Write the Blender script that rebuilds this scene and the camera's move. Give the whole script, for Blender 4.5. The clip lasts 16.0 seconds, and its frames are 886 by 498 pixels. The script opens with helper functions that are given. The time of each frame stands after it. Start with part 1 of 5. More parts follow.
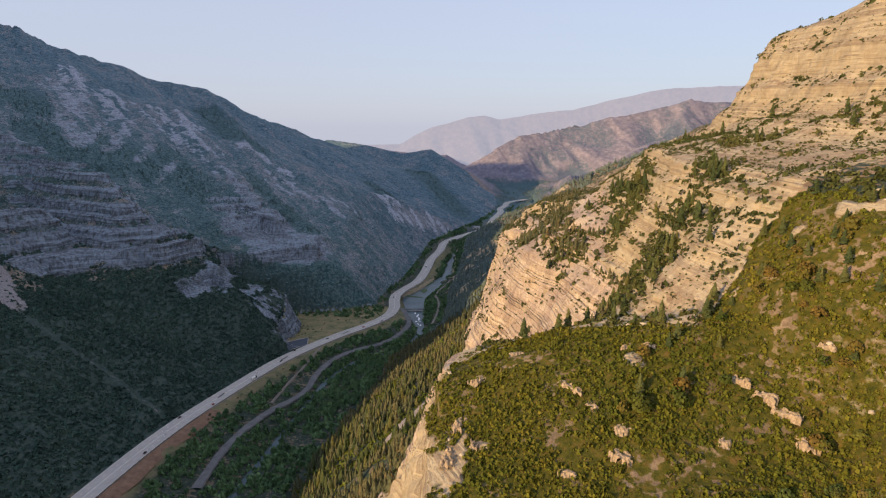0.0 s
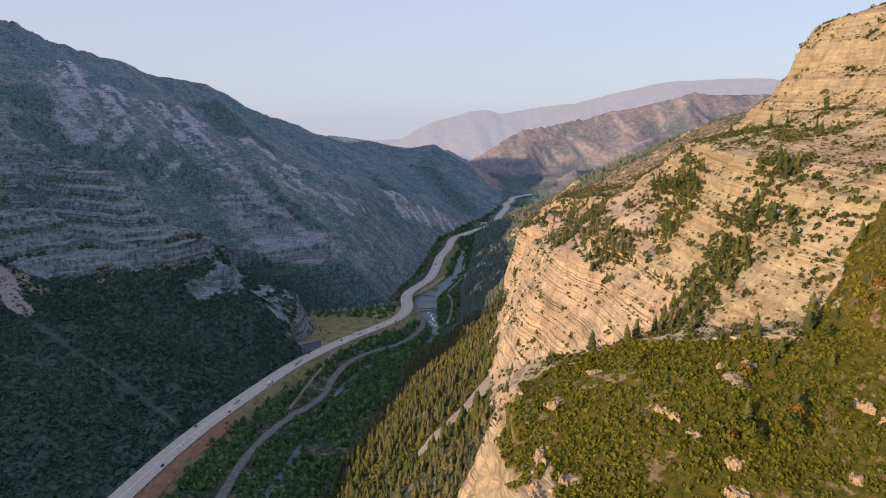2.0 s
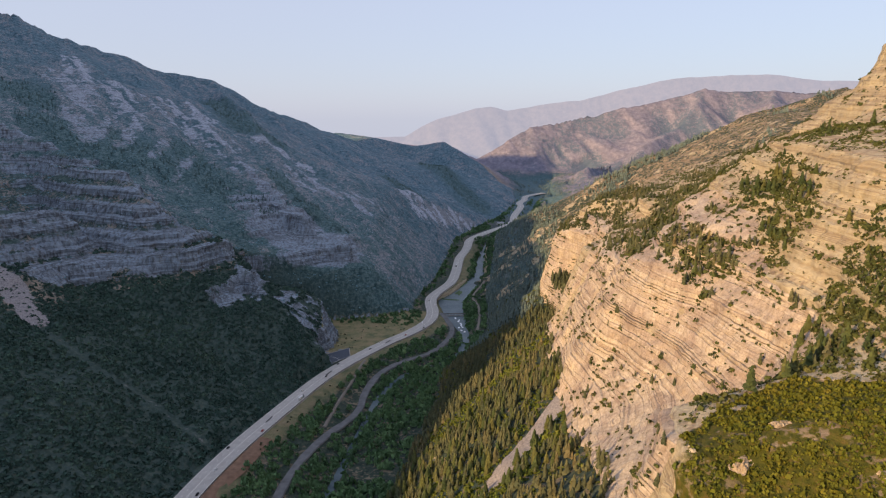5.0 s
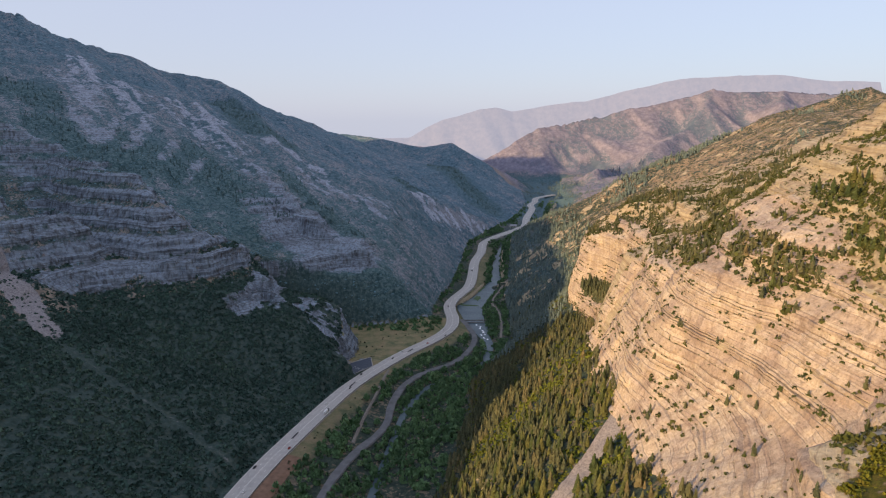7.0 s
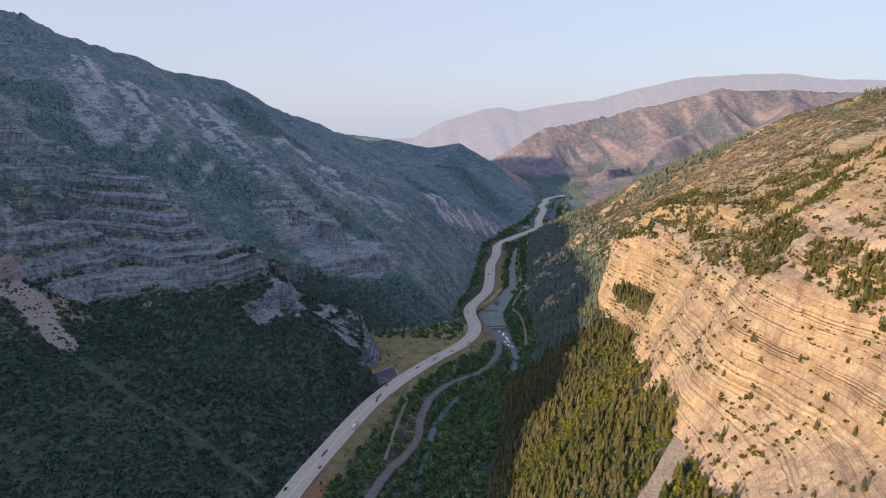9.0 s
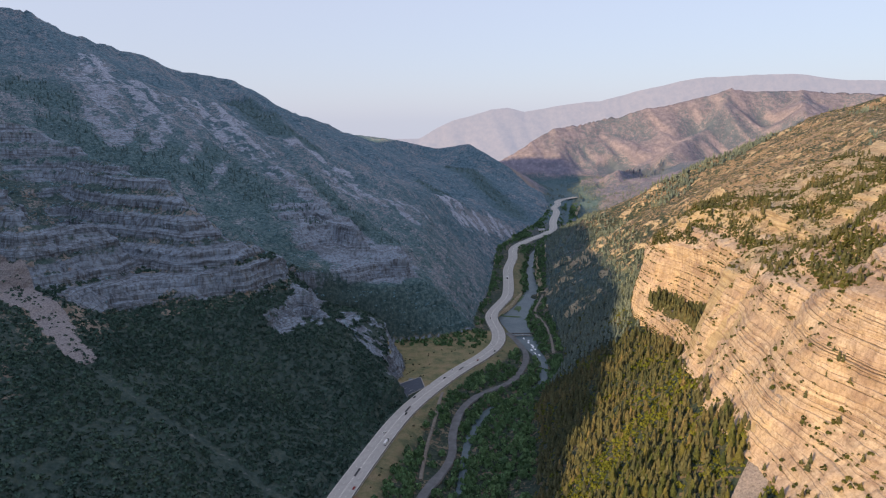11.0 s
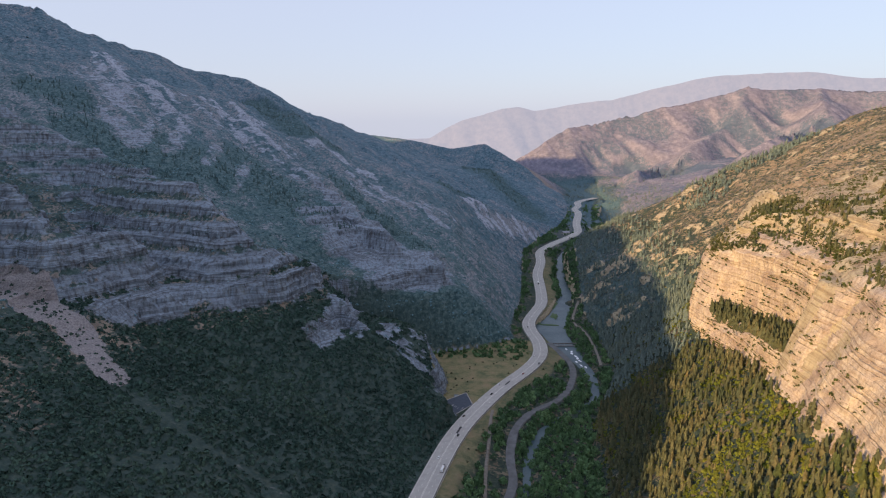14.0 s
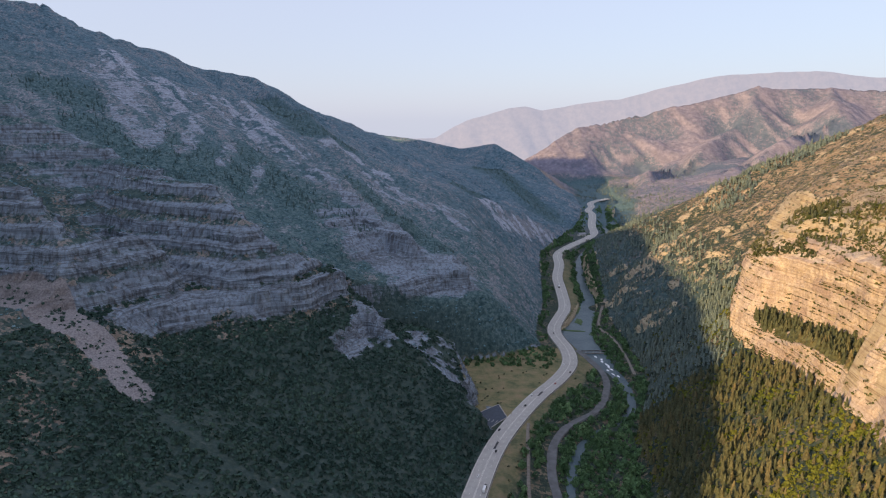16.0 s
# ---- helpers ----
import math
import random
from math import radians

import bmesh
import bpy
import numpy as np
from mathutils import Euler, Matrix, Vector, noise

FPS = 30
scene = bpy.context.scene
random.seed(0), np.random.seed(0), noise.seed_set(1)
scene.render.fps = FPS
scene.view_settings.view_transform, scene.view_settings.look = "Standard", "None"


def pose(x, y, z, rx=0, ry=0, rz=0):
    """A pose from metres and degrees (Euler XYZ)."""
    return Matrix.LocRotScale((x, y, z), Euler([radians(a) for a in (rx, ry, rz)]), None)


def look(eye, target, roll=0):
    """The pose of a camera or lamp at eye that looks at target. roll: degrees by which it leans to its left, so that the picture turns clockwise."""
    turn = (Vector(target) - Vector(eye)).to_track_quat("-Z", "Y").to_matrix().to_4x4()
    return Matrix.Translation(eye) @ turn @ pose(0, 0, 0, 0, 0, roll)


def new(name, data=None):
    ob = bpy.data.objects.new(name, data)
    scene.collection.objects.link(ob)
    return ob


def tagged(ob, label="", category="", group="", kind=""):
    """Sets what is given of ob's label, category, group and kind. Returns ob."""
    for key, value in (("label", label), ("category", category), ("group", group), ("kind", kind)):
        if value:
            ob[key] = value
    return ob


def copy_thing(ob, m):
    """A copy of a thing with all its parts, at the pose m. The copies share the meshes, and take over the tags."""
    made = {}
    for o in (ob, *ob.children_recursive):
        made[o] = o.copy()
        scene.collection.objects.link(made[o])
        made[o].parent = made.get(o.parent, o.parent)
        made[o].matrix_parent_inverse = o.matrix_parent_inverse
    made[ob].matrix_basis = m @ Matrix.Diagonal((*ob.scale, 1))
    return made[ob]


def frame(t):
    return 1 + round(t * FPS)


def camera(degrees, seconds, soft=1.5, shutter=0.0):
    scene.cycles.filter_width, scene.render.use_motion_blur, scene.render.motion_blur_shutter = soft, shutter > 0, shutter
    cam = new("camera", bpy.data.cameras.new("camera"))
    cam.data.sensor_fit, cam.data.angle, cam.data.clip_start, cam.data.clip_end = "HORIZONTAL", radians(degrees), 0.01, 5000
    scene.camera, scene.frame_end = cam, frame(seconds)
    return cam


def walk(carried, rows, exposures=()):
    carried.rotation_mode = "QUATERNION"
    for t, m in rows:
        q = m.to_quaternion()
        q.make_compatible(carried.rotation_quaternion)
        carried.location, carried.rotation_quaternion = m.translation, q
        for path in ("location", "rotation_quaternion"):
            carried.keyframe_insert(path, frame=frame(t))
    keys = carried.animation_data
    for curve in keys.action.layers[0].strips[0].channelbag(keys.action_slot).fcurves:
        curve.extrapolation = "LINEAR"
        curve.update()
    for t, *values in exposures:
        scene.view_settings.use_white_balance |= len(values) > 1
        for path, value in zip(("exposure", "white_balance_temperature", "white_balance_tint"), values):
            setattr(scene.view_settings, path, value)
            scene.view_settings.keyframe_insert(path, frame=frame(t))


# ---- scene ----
cam = camera(70.8, 16.0, 1.15)
METRES, EYE, TILT, LEAN, TURN = 450.0, 390.0, -11.0, 0.0, 0.0
ROWS = [
    (0.0, 0.0, 0.0, 0.0, 0.0, 0.0, -0.0),
    (0.5, -0.0164, 0.0137, 0.0025, -0.09, -0.09, 0.06),
    (1.0, -0.0359, 0.0309, 0.0066, -0.17, -0.27, 0.2),
    (1.5, -0.0565, 0.0496, 0.0108, -0.23, -0.4, 0.31),
    (2.0, -0.0785, 0.07, 0.0149, -0.28, -0.48, 0.39),
    (2.5, -0.1004, 0.0904, 0.0188, -0.34, -0.54, 0.42),
    (3.0, -0.1232, 0.1118, 0.0229, -0.41, -0.68, 0.42),
    (3.5, -0.1459, 0.1326, 0.027, -0.46, -0.76, 0.4),
    (4.0, -0.1692, 0.1545, 0.0311, -0.49, -0.77, 0.42),
    (6.5, -0.2854, 0.2604, 0.0504, -0.64, -0.65, 0.49),
    (7.0, -0.3088, 0.2825, 0.0544, -0.64, -0.64, 0.52),
    (7.5, -0.3319, 0.3037, 0.0587, -0.65, -0.62, 0.6),
    (8.0, -0.3557, 0.3253, 0.0631, -0.68, -0.61, 0.68),
    (8.5, -0.3787, 0.3466, 0.067, -0.71, -0.63, 0.73),
    (9.0, -0.4028, 0.3682, 0.0718, -0.74, -0.64, 0.72),
    (11.5, -0.5187, 0.4765, 0.0924, -0.72, -0.56, 0.65),
    (12.0, -0.5425, 0.4983, 0.0966, -0.68, -0.54, 0.66),
    (12.5, -0.5656, 0.5195, 0.1007, -0.65, -0.56, 0.69),
    (13.0, -0.5896, 0.5411, 0.1051, -0.63, -0.56, 0.71),
    (13.5, -0.6128, 0.5623, 0.1093, -0.61, -0.59, 0.73),
    (14.0, -0.6369, 0.584, 0.1138, -0.63, -0.62, 0.76),
    (14.5, -0.6602, 0.6052, 0.118, -0.63, -0.62, 0.77),
    (15.0, -0.6841, 0.6266, 0.1224, -0.65, -0.64, 0.77),
    (15.5, -0.7073, 0.6477, 0.1268, -0.65, -0.65, 0.75),
    (16.0, -0.7312, 0.6693, 0.131, -0.65, -0.66, 0.74),
]
walk(cam, [(t, pose(0, 0, EYE, TILT, LEAN, TURN) @ pose(METRES * x, METRES * y, METRES * z, 90 + pitch, roll, yaw)) for t, x, y, z, yaw, pitch, roll in ROWS],
     [(0.0, 0.25), (3.0, 0.29), (6.5, 0.32), (9.0, 0.35), (12.5, 0.38), (16.0, 0.43)])


# ---------------------------------------------------------------- light
SUN_AZIMUTH, SUN_HEIGHT = radians(232), radians(15)      # clockwise from +y; above the horizon
TO_SUN = Vector((math.sin(SUN_AZIMUTH) * math.cos(SUN_HEIGHT), math.cos(SUN_AZIMUTH) * math.cos(SUN_HEIGHT), math.sin(SUN_HEIGHT)))
world = bpy.data.worlds.new("sky")
scene.world = world
world.use_nodes = True
wn, wl = world.node_tree.nodes, world.node_tree.links
sky = wn.new("ShaderNodeTexSky")
sky.sky_type, sky.sun_disc = "NISHITA", False
sky.sun_elevation, sky.sun_rotation = SUN_HEIGHT, SUN_AZIMUTH
sky.air_density, sky.dust_density, sky.ozone_density = 1.2, 1.0, 5.0
smoke = wn.new("ShaderNodeMixRGB")                        # thin even smoke in the whole sky
smoke.inputs[0].default_value = 0.66
smoke.inputs[2].default_value = (5.35, 5.5, 6.75, 1)
wl.new(sky.outputs[0], smoke.inputs[1])
wn["Background"].inputs["Strength"].default_value = 0.116
wl.new(smoke.outputs[0], wn["Background"].inputs["Color"])
sun_data = bpy.data.lights.new("sun", "SUN")
sun_data.energy, sun_data.angle, sun_data.color = 5.1, radians(0.6), (1.0, 0.655, 0.325)
sun = new("sun", sun_data)
sun.matrix_world = look((0, 0, 900), Vector((0, 0, 900)) - TO_SUN)



# ---------------------------------------------------------------- materials
class Mat:
    """A short hand for node materials."""
    def __init__(self, name, rough=0.9, metal=0.0):
        self.m = bpy.data.materials.new(name)
        self.m.use_nodes = True
        self.t = self.m.node_tree
        self.b = self.t.nodes["Principled BSDF"]
        self.b.inputs["Roughness"].default_value = rough
        self.b.inputs["Metallic"].default_value = metal
        self.b.inputs["Specular IOR Level"].default_value = 0.25

    def node(self, kind, **values):
        n = self.t.nodes.new("ShaderNode" + kind)
        for k, v in values.items():
            if k == "operation":
                n.operation = v
            elif k == "blend_type":
                n.blend_type = v
            elif k == "attribute_name":
                n.attribute_name = v
            elif k in n.inputs:
                self.put(n.inputs[k], v)
        return n

    def put(self, socket, v):
        if hasattr(v, "is_output"):
            self.t.links.new(v, socket)
        else:
            socket.default_value = v

    def pos(self, sx=1.0, sy=1.0, sz=1.0):
        m = self.node("Mapping", Scale=(sx, sy, sz))
        self.t.links.new(self.node("TexCoord").outputs["Object"], m.inputs["Vector"])
        return m.outputs[0]

    def noise(self, scale, detail=4.0, vector=None, rough=0.55):
        n = self.node("TexNoise", Scale=scale, Detail=detail, Roughness=rough)
        self.t.links.new(vector or self.pos(), n.inputs["Vector"])
        return n.outputs[0]

    def field(self, name):
        return self.node("Attribute", attribute_name=name).outputs["Fac"]

    def ramp(self, fac, *stops):
        n = self.node("ValToRGB")
        r = n.color_ramp
        while len(r.elements) < len(stops):
            r.elements.new(0.5)
        for e, (p, c) in zip(r.elements, stops):
            e.position = p
            e.color = (*c, 1) if isinstance(c, tuple) else (c, c, c, 1)
        self.put(n.inputs[0], fac)
        return n.outputs[0]

    def mix(self, fac, a, b, kind="MIX"):
        n = self.node("MixRGB", blend_type=kind)
        self.put(n.inputs[0], fac)
        for s, v in ((n.inputs[1], a), (n.inputs[2], b)):
            self.put(s, (*v, 1) if isinstance(v, tuple) else v)
        return n.outputs[0]

    def math(self, op, a, b=0.0):
        n = self.node("Math", operation=op)
        self.put(n.inputs[0], a)
        self.put(n.inputs[1], b)
        return n.outputs[0]

    def bump(self, height, strength=0.4, distance=0.5):
        n = self.node("Bump", Strength=strength, Distance=distance)
        self.t.links.new(height, n.inputs["Height"])
        self.t.links.new(n.outputs[0], self.b.inputs["Normal"])

    def color(self, c):
        self.put(self.b.inputs["Base Color"], (*c, 1) if isinstance(c, tuple) else c)
        return self.m


def ground_material():
    k = Mat("canyon_ground", 0.95)
    # rock: beds, stains, blocks; dark bed lines also paint crevice shade
    bed = k.node("CombineXYZ", X=k.math("MULTIPLY", k.field("bed"), 0.16))
    k.t.links.new(k.math("MULTIPLY", k.noise(0.012, 3), 0.8), bed.inputs["Y"])
    beds = k.noise(1.0, 6, bed.outputs[0], 0.7)
    tone = k.ramp(beds, (0.27, (0.20, 0.15, 0.10)), (0.40, (0.44, 0.36, 0.235)), (0.52, (0.54, 0.46, 0.305)), (0.58, (0.31, 0.24, 0.16)), (0.64, (0.51, 0.43, 0.285)), (0.8, (0.56, 0.49, 0.35)))
    stain = k.ramp(k.noise(0.06, 5), (0.3, (0.78, 0.75, 0.74)), (0.55, (1.0, 1.0, 1.0)), (0.8, (1.08, 1.03, 0.94)))
    rock = k.mix(1.0, tone, stain, "MULTIPLY")
    streak = k.ramp(k.noise(0.35, 4, k.pos(1, 1, 0.12)), (0.35, (0.72, 0.70, 0.68)), (0.6, (1.0, 1.0, 1.0)))
    rock = k.mix(0.5, rock, streak, "MULTIPLY")
    joints = k.ramp(k.noise(0.2, 6, k.pos(1, 1, 0.14), 0.68), (0.37, (0.40, 0.40, 0.42)), (0.5, (1.0, 1.0, 1.0)), (0.64, (1.3, 1.3, 1.3)))
    # Blue base tint puts haze and cool shade into the shaded-side rock.
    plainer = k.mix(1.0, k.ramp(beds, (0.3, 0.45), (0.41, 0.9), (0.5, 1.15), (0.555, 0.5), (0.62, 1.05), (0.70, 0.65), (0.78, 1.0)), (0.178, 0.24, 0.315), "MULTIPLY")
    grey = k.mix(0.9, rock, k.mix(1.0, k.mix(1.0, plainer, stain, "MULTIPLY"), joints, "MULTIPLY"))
    # Far rock turns paler and bluer: haze painted in by distance.
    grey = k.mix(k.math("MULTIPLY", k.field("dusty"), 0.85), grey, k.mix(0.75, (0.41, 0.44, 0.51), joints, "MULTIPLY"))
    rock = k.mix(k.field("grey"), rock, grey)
    # Rock goes mauve with distance, which paints haze over the far range.
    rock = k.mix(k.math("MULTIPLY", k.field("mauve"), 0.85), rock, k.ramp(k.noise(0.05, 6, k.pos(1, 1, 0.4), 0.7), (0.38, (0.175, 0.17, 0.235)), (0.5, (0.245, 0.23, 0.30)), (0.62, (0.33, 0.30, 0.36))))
    # soil, dry grass and low scrub
    fine = k.noise(0.9, 5)
    soil = k.ramp(k.noise(0.11, 6, None, 0.68), (0.36, (0.19, 0.135, 0.095)), (0.5, (0.32, 0.245, 0.17)), (0.64, (0.43, 0.35, 0.25)))
    # Soil is tinted for haze and blue shade.
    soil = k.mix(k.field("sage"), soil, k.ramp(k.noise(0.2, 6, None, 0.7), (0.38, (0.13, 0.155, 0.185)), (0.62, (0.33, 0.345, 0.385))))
    # Far soil, and far scrub below, take the same painted haze.
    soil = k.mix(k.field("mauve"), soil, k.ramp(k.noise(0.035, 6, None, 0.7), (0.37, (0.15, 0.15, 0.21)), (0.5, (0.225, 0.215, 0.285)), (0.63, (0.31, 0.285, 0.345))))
    soil = k.mix(k.ramp(fine, (0.4, 0.0), (0.7, 0.5)), soil, (0.10, 0.085, 0.05))
    scrub = k.ramp(k.noise(0.2, 6, None, 0.7), (0.36, (0.018, 0.034, 0.028)), (0.5, (0.034, 0.054, 0.042)), (0.64, (0.066, 0.080, 0.056)))
    speck = k.ramp(k.math("ADD", k.math("MULTIPLY", k.noise(0.22, 5), 0.6), k.math("MULTIPLY", k.noise(0.055, 4), 0.5)), (0.46, 0.0), (0.62, 1.0))
    # Scrub colour carries a painted blue for haze and sky-lit shade.
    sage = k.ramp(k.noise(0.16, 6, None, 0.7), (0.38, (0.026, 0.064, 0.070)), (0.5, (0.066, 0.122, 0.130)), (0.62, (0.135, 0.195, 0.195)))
    # Lighter, bluer scrub for far slopes, with haze in its colour.
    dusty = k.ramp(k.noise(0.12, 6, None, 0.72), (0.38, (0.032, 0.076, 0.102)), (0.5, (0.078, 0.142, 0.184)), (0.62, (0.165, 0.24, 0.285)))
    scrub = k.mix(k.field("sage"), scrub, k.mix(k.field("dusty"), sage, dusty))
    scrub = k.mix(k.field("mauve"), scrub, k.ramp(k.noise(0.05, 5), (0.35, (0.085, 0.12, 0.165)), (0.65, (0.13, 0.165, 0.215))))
    scrub = k.mix(k.field("lush"), scrub, k.ramp(k.noise(0.3, 6), (0.3, (0.036, 0.044, 0.005)), (0.52, (0.078, 0.076, 0.010)), (0.74, (0.14, 0.092, 0.026))))
    cover = k.math("ADD", k.field("green"), k.math("MULTIPLY", k.math("SUBTRACT", speck, 0.5), 0.7))
    cover = k.ramp(cover, (0.3, 0.0), (0.62, 1.0))
    base = k.mix(cover, soil, scrub)
    meadow = k.ramp(k.noise(0.05, 6, None, 0.65), (0.36, (0.105, 0.12, 0.062)), (0.5, (0.20, 0.185, 0.095)), (0.64, (0.26, 0.205, 0.12)))
    base = k.mix(k.field("meadow"), base, meadow)
    edge = k.math("ADD", k.field("rock"), k.math("MULTIPLY", k.math("SUBTRACT", k.noise(0.2, 5), 0.5), 0.9))
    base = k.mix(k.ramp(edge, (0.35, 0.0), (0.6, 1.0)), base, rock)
    scree = k.ramp(k.noise(0.5, 6, None, 0.65), (0.36, (0.17, 0.16, 0.165)), (0.5, (0.255, 0.238, 0.24)), (0.66, (0.33, 0.305, 0.30)))
    base = k.mix(k.ramp(k.math("ADD", k.field("scree"), k.math("MULTIPLY", k.math("SUBTRACT", k.noise(0.12, 5), 0.5), 0.5)), (0.4, 0.0), (0.55, 1.0)), base, scree)
    rough = k.math("ADD", k.math("MULTIPLY", k.noise(0.25, 6, None, 0.65), 0.7), k.math("MULTIPLY", k.math("MULTIPLY", beds, k.field("rock")), 3.0))
    k.bump(rough, 0.9, 2.2)
    return k.color(base)


def cliff_material():
    """Cream limestone in level courses, dark soft beds between them."""
    k = Mat("layered_limestone", 0.95)
    tone = k.ramp(k.field("course"), (0.0, (0.40, 0.335, 0.28)), (0.3, (0.47, 0.405, 0.34)), (0.6, (0.50, 0.44, 0.37)), (0.85, (0.45, 0.38, 0.325)), (1.0, (0.53, 0.475, 0.405)))
    stain = k.ramp(k.noise(0.035, 6, None, 0.62), (0.36, (0.74, 0.69, 0.69)), (0.5, (0.97, 0.95, 0.93)), (0.64, (1.12, 1.08, 0.98)))
    tone = k.mix(1.0, tone, stain, "MULTIPLY")
    tone = k.mix(1.0, tone, k.ramp(k.noise(0.5, 6, None, 0.75), (0.36, (0.72, 0.70, 0.68)), (0.5, (1.0, 1.0, 1.0)), (0.64, (1.14, 1.13, 1.1))), "MULTIPLY")
    streak = k.ramp(k.noise(0.30, 5, k.pos(1, 1, 0.10)), (0.36, (0.66, 0.62, 0.58)), (0.55, (1.0, 1.0, 1.0)))
    tone = k.mix(0.55, tone, streak, "MULTIPLY")
    thin = k.node("CombineXYZ", X=k.math("MULTIPLY", k.field("bed"), 0.75), Y=k.math("MULTIPLY", k.noise(0.03, 3), 1.2))
    # Dark seams and soft beds paint in stain plus shadow under ledges.
    seams = k.noise(1.0, 3, thin.outputs[0], 0.6)
    tone = k.mix(0.35, tone, k.ramp(seams, (0.34, (0.50, 0.45, 0.40)), (0.44, (1.0, 1.0, 1.0))), "MULTIPLY")
    tone = k.mix(k.math("MULTIPLY", k.field("soft"), 0.25), tone, k.ramp(k.noise(0.4, 5), (0.3, (0.13, 0.105, 0.065)), (0.7, (0.30, 0.235, 0.16))))
    grit = k.math("ADD", k.noise(0.8, 6, None, 0.7), k.math("MULTIPLY", seams, 1.2))
    k.bump(grit, 0.8, 0.9)
    return k.color(tone)


def leaf_material(name, dark, mid, light, joined=True):
    k = Mat(name, 0.8)
    which = k.field("tint") if joined else k.node("ObjectInfo").outputs["Random"]
    tone = k.ramp(which, (0.0, dark), (0.5, mid), (1.0, light))
    leaf = k.node("NewGeometry").outputs["Random Per Island"]
    tone = k.mix(1.0, tone, k.ramp(leaf, (0.0, 0.72), (1.0, 1.28)), "MULTIPLY")
    return k.color(tone)


def plain(name, colour, rough=0.7, metal=0.0, scale=0.6, spread=0.25):
    k = Mat(name, rough, metal)
    n = k.ramp(k.noise(scale, 5), (0.25, 1.0 - spread), (0.75, 1.0 + spread))
    return k.color(k.mix(1.0, colour, n, "MULTIPLY"))


GROUND = ground_material()
CLIFF = cliff_material()
# Oak scrub leans blue: cool shade and haze are in the leaf colour.
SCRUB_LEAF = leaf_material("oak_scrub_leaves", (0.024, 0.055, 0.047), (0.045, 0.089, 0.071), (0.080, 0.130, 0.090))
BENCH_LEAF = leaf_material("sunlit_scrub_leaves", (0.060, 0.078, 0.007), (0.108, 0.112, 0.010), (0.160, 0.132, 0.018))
GLADE_LEAF = leaf_material("glade_shrub_leaves", (0.062, 0.088, 0.011), (0.112, 0.132, 0.018), (0.150, 0.148, 0.026))
LEDGE_LEAF = leaf_material("ledge_shrub_leaves", (0.036, 0.050, 0.014), (0.066, 0.078, 0.020), (0.118, 0.104, 0.032))
RIVER_LEAF = leaf_material("cottonwood_leaves", (0.055, 0.112, 0.055), (0.093, 0.176, 0.076), (0.153, 0.251, 0.110))
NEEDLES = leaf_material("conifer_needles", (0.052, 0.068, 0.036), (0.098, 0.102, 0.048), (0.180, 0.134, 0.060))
# Mountain scrub is light blue, with haze painted into the leaves.
HAZE_SCRUB = leaf_material("hazed_scrub_leaves", (0.090, 0.183, 0.225), (0.140, 0.254, 0.296), (0.215, 0.321, 0.351))
DRY_SCRUB = leaf_material("dry_slope_scrub_leaves", (0.085, 0.095, 0.060), (0.125, 0.125, 0.075), (0.175, 0.150, 0.090))
# Needles for shaded and distant slopes: shade and haze put into the tone.
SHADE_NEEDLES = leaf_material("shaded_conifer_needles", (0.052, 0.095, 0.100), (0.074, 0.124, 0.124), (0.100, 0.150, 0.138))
HAZE_NEEDLES = leaf_material("hazed_conifer_needles", (0.100, 0.145, 0.140), (0.145, 0.190, 0.165), (0.185, 0.210, 0.150))
THING_NEEDLES = leaf_material("pine_needles", (0.045, 0.067, 0.023), (0.075, 0.093, 0.028), (0.127, 0.123, 0.036), False)
THING_LEAF = leaf_material("shrub_leaves", (0.045, 0.075, 0.016), (0.095, 0.115, 0.026), (0.15, 0.12, 0.034), False)
THING_OAK = leaf_material("oak_crown", (0.050, 0.075, 0.010), (0.100, 0.105, 0.016), (0.15, 0.10, 0.022), False)
THING_RIVER = leaf_material("cottonwood_crown", (0.055, 0.112, 0.055), (0.093, 0.176, 0.076), (0.153, 0.251, 0.110), False)
THING_SAGE = leaf_material("sagebrush_leaves", (0.05, 0.065, 0.035), (0.075, 0.085, 0.05), (0.10, 0.10, 0.06), False)
WALLS = plain("pale_render", (0.62, 0.60, 0.55), 0.85, 0, 0.8, 0.1)
ROOF = plain("grey_roof_metal", (0.30, 0.31, 0.33), 0.5, 0.4, 0.8, 0.15)
BARK = plain("bark", (0.11, 0.08, 0.055), 0.95, 0, 2.0, 0.4)
CONCRETE = plain("pale_road_concrete", (0.40, 0.385, 0.36), 0.85, 0, 0.15, 0.14)
TAR = plain("dark_tar_patch", (0.055, 0.055, 0.06), 0.8, 0, 0.5, 0.25)
LOT = plain("car_park_asphalt", (0.06, 0.075, 0.10), 0.75, 0, 0.3, 0.25)
OLD_ROAD = plain("worn_asphalt", (0.135, 0.14, 0.145), 0.9, 0, 0.12, 0.3)
GRAVEL = plain("gravel_track", (0.20, 0.18, 0.155), 0.95, 0, 0.3, 0.3)
DIRT = plain("red_verge_dirt", (0.20, 0.125, 0.085), 0.95, 0, 0.15, 0.35)
PAINT = plain("road_paint", (0.72, 0.70, 0.64), 0.6, 0, 1.0, 0.1)
REEDS = plain("green_reeds", (0.085, 0.13, 0.06), 0.9, 0, 0.5, 0.5)
RAIL = plain("weathered_barrier", (0.22, 0.21, 0.20), 0.6, 0.3, 0.8, 0.2)
STONE = plain("bleached_boulder", (0.44, 0.38, 0.29), 0.95, 0, 0.5, 0.3)
OUTCROP = plain("cream_limestone", (0.34, 0.27, 0.185), 0.95, 0, 0.9, 0.55)
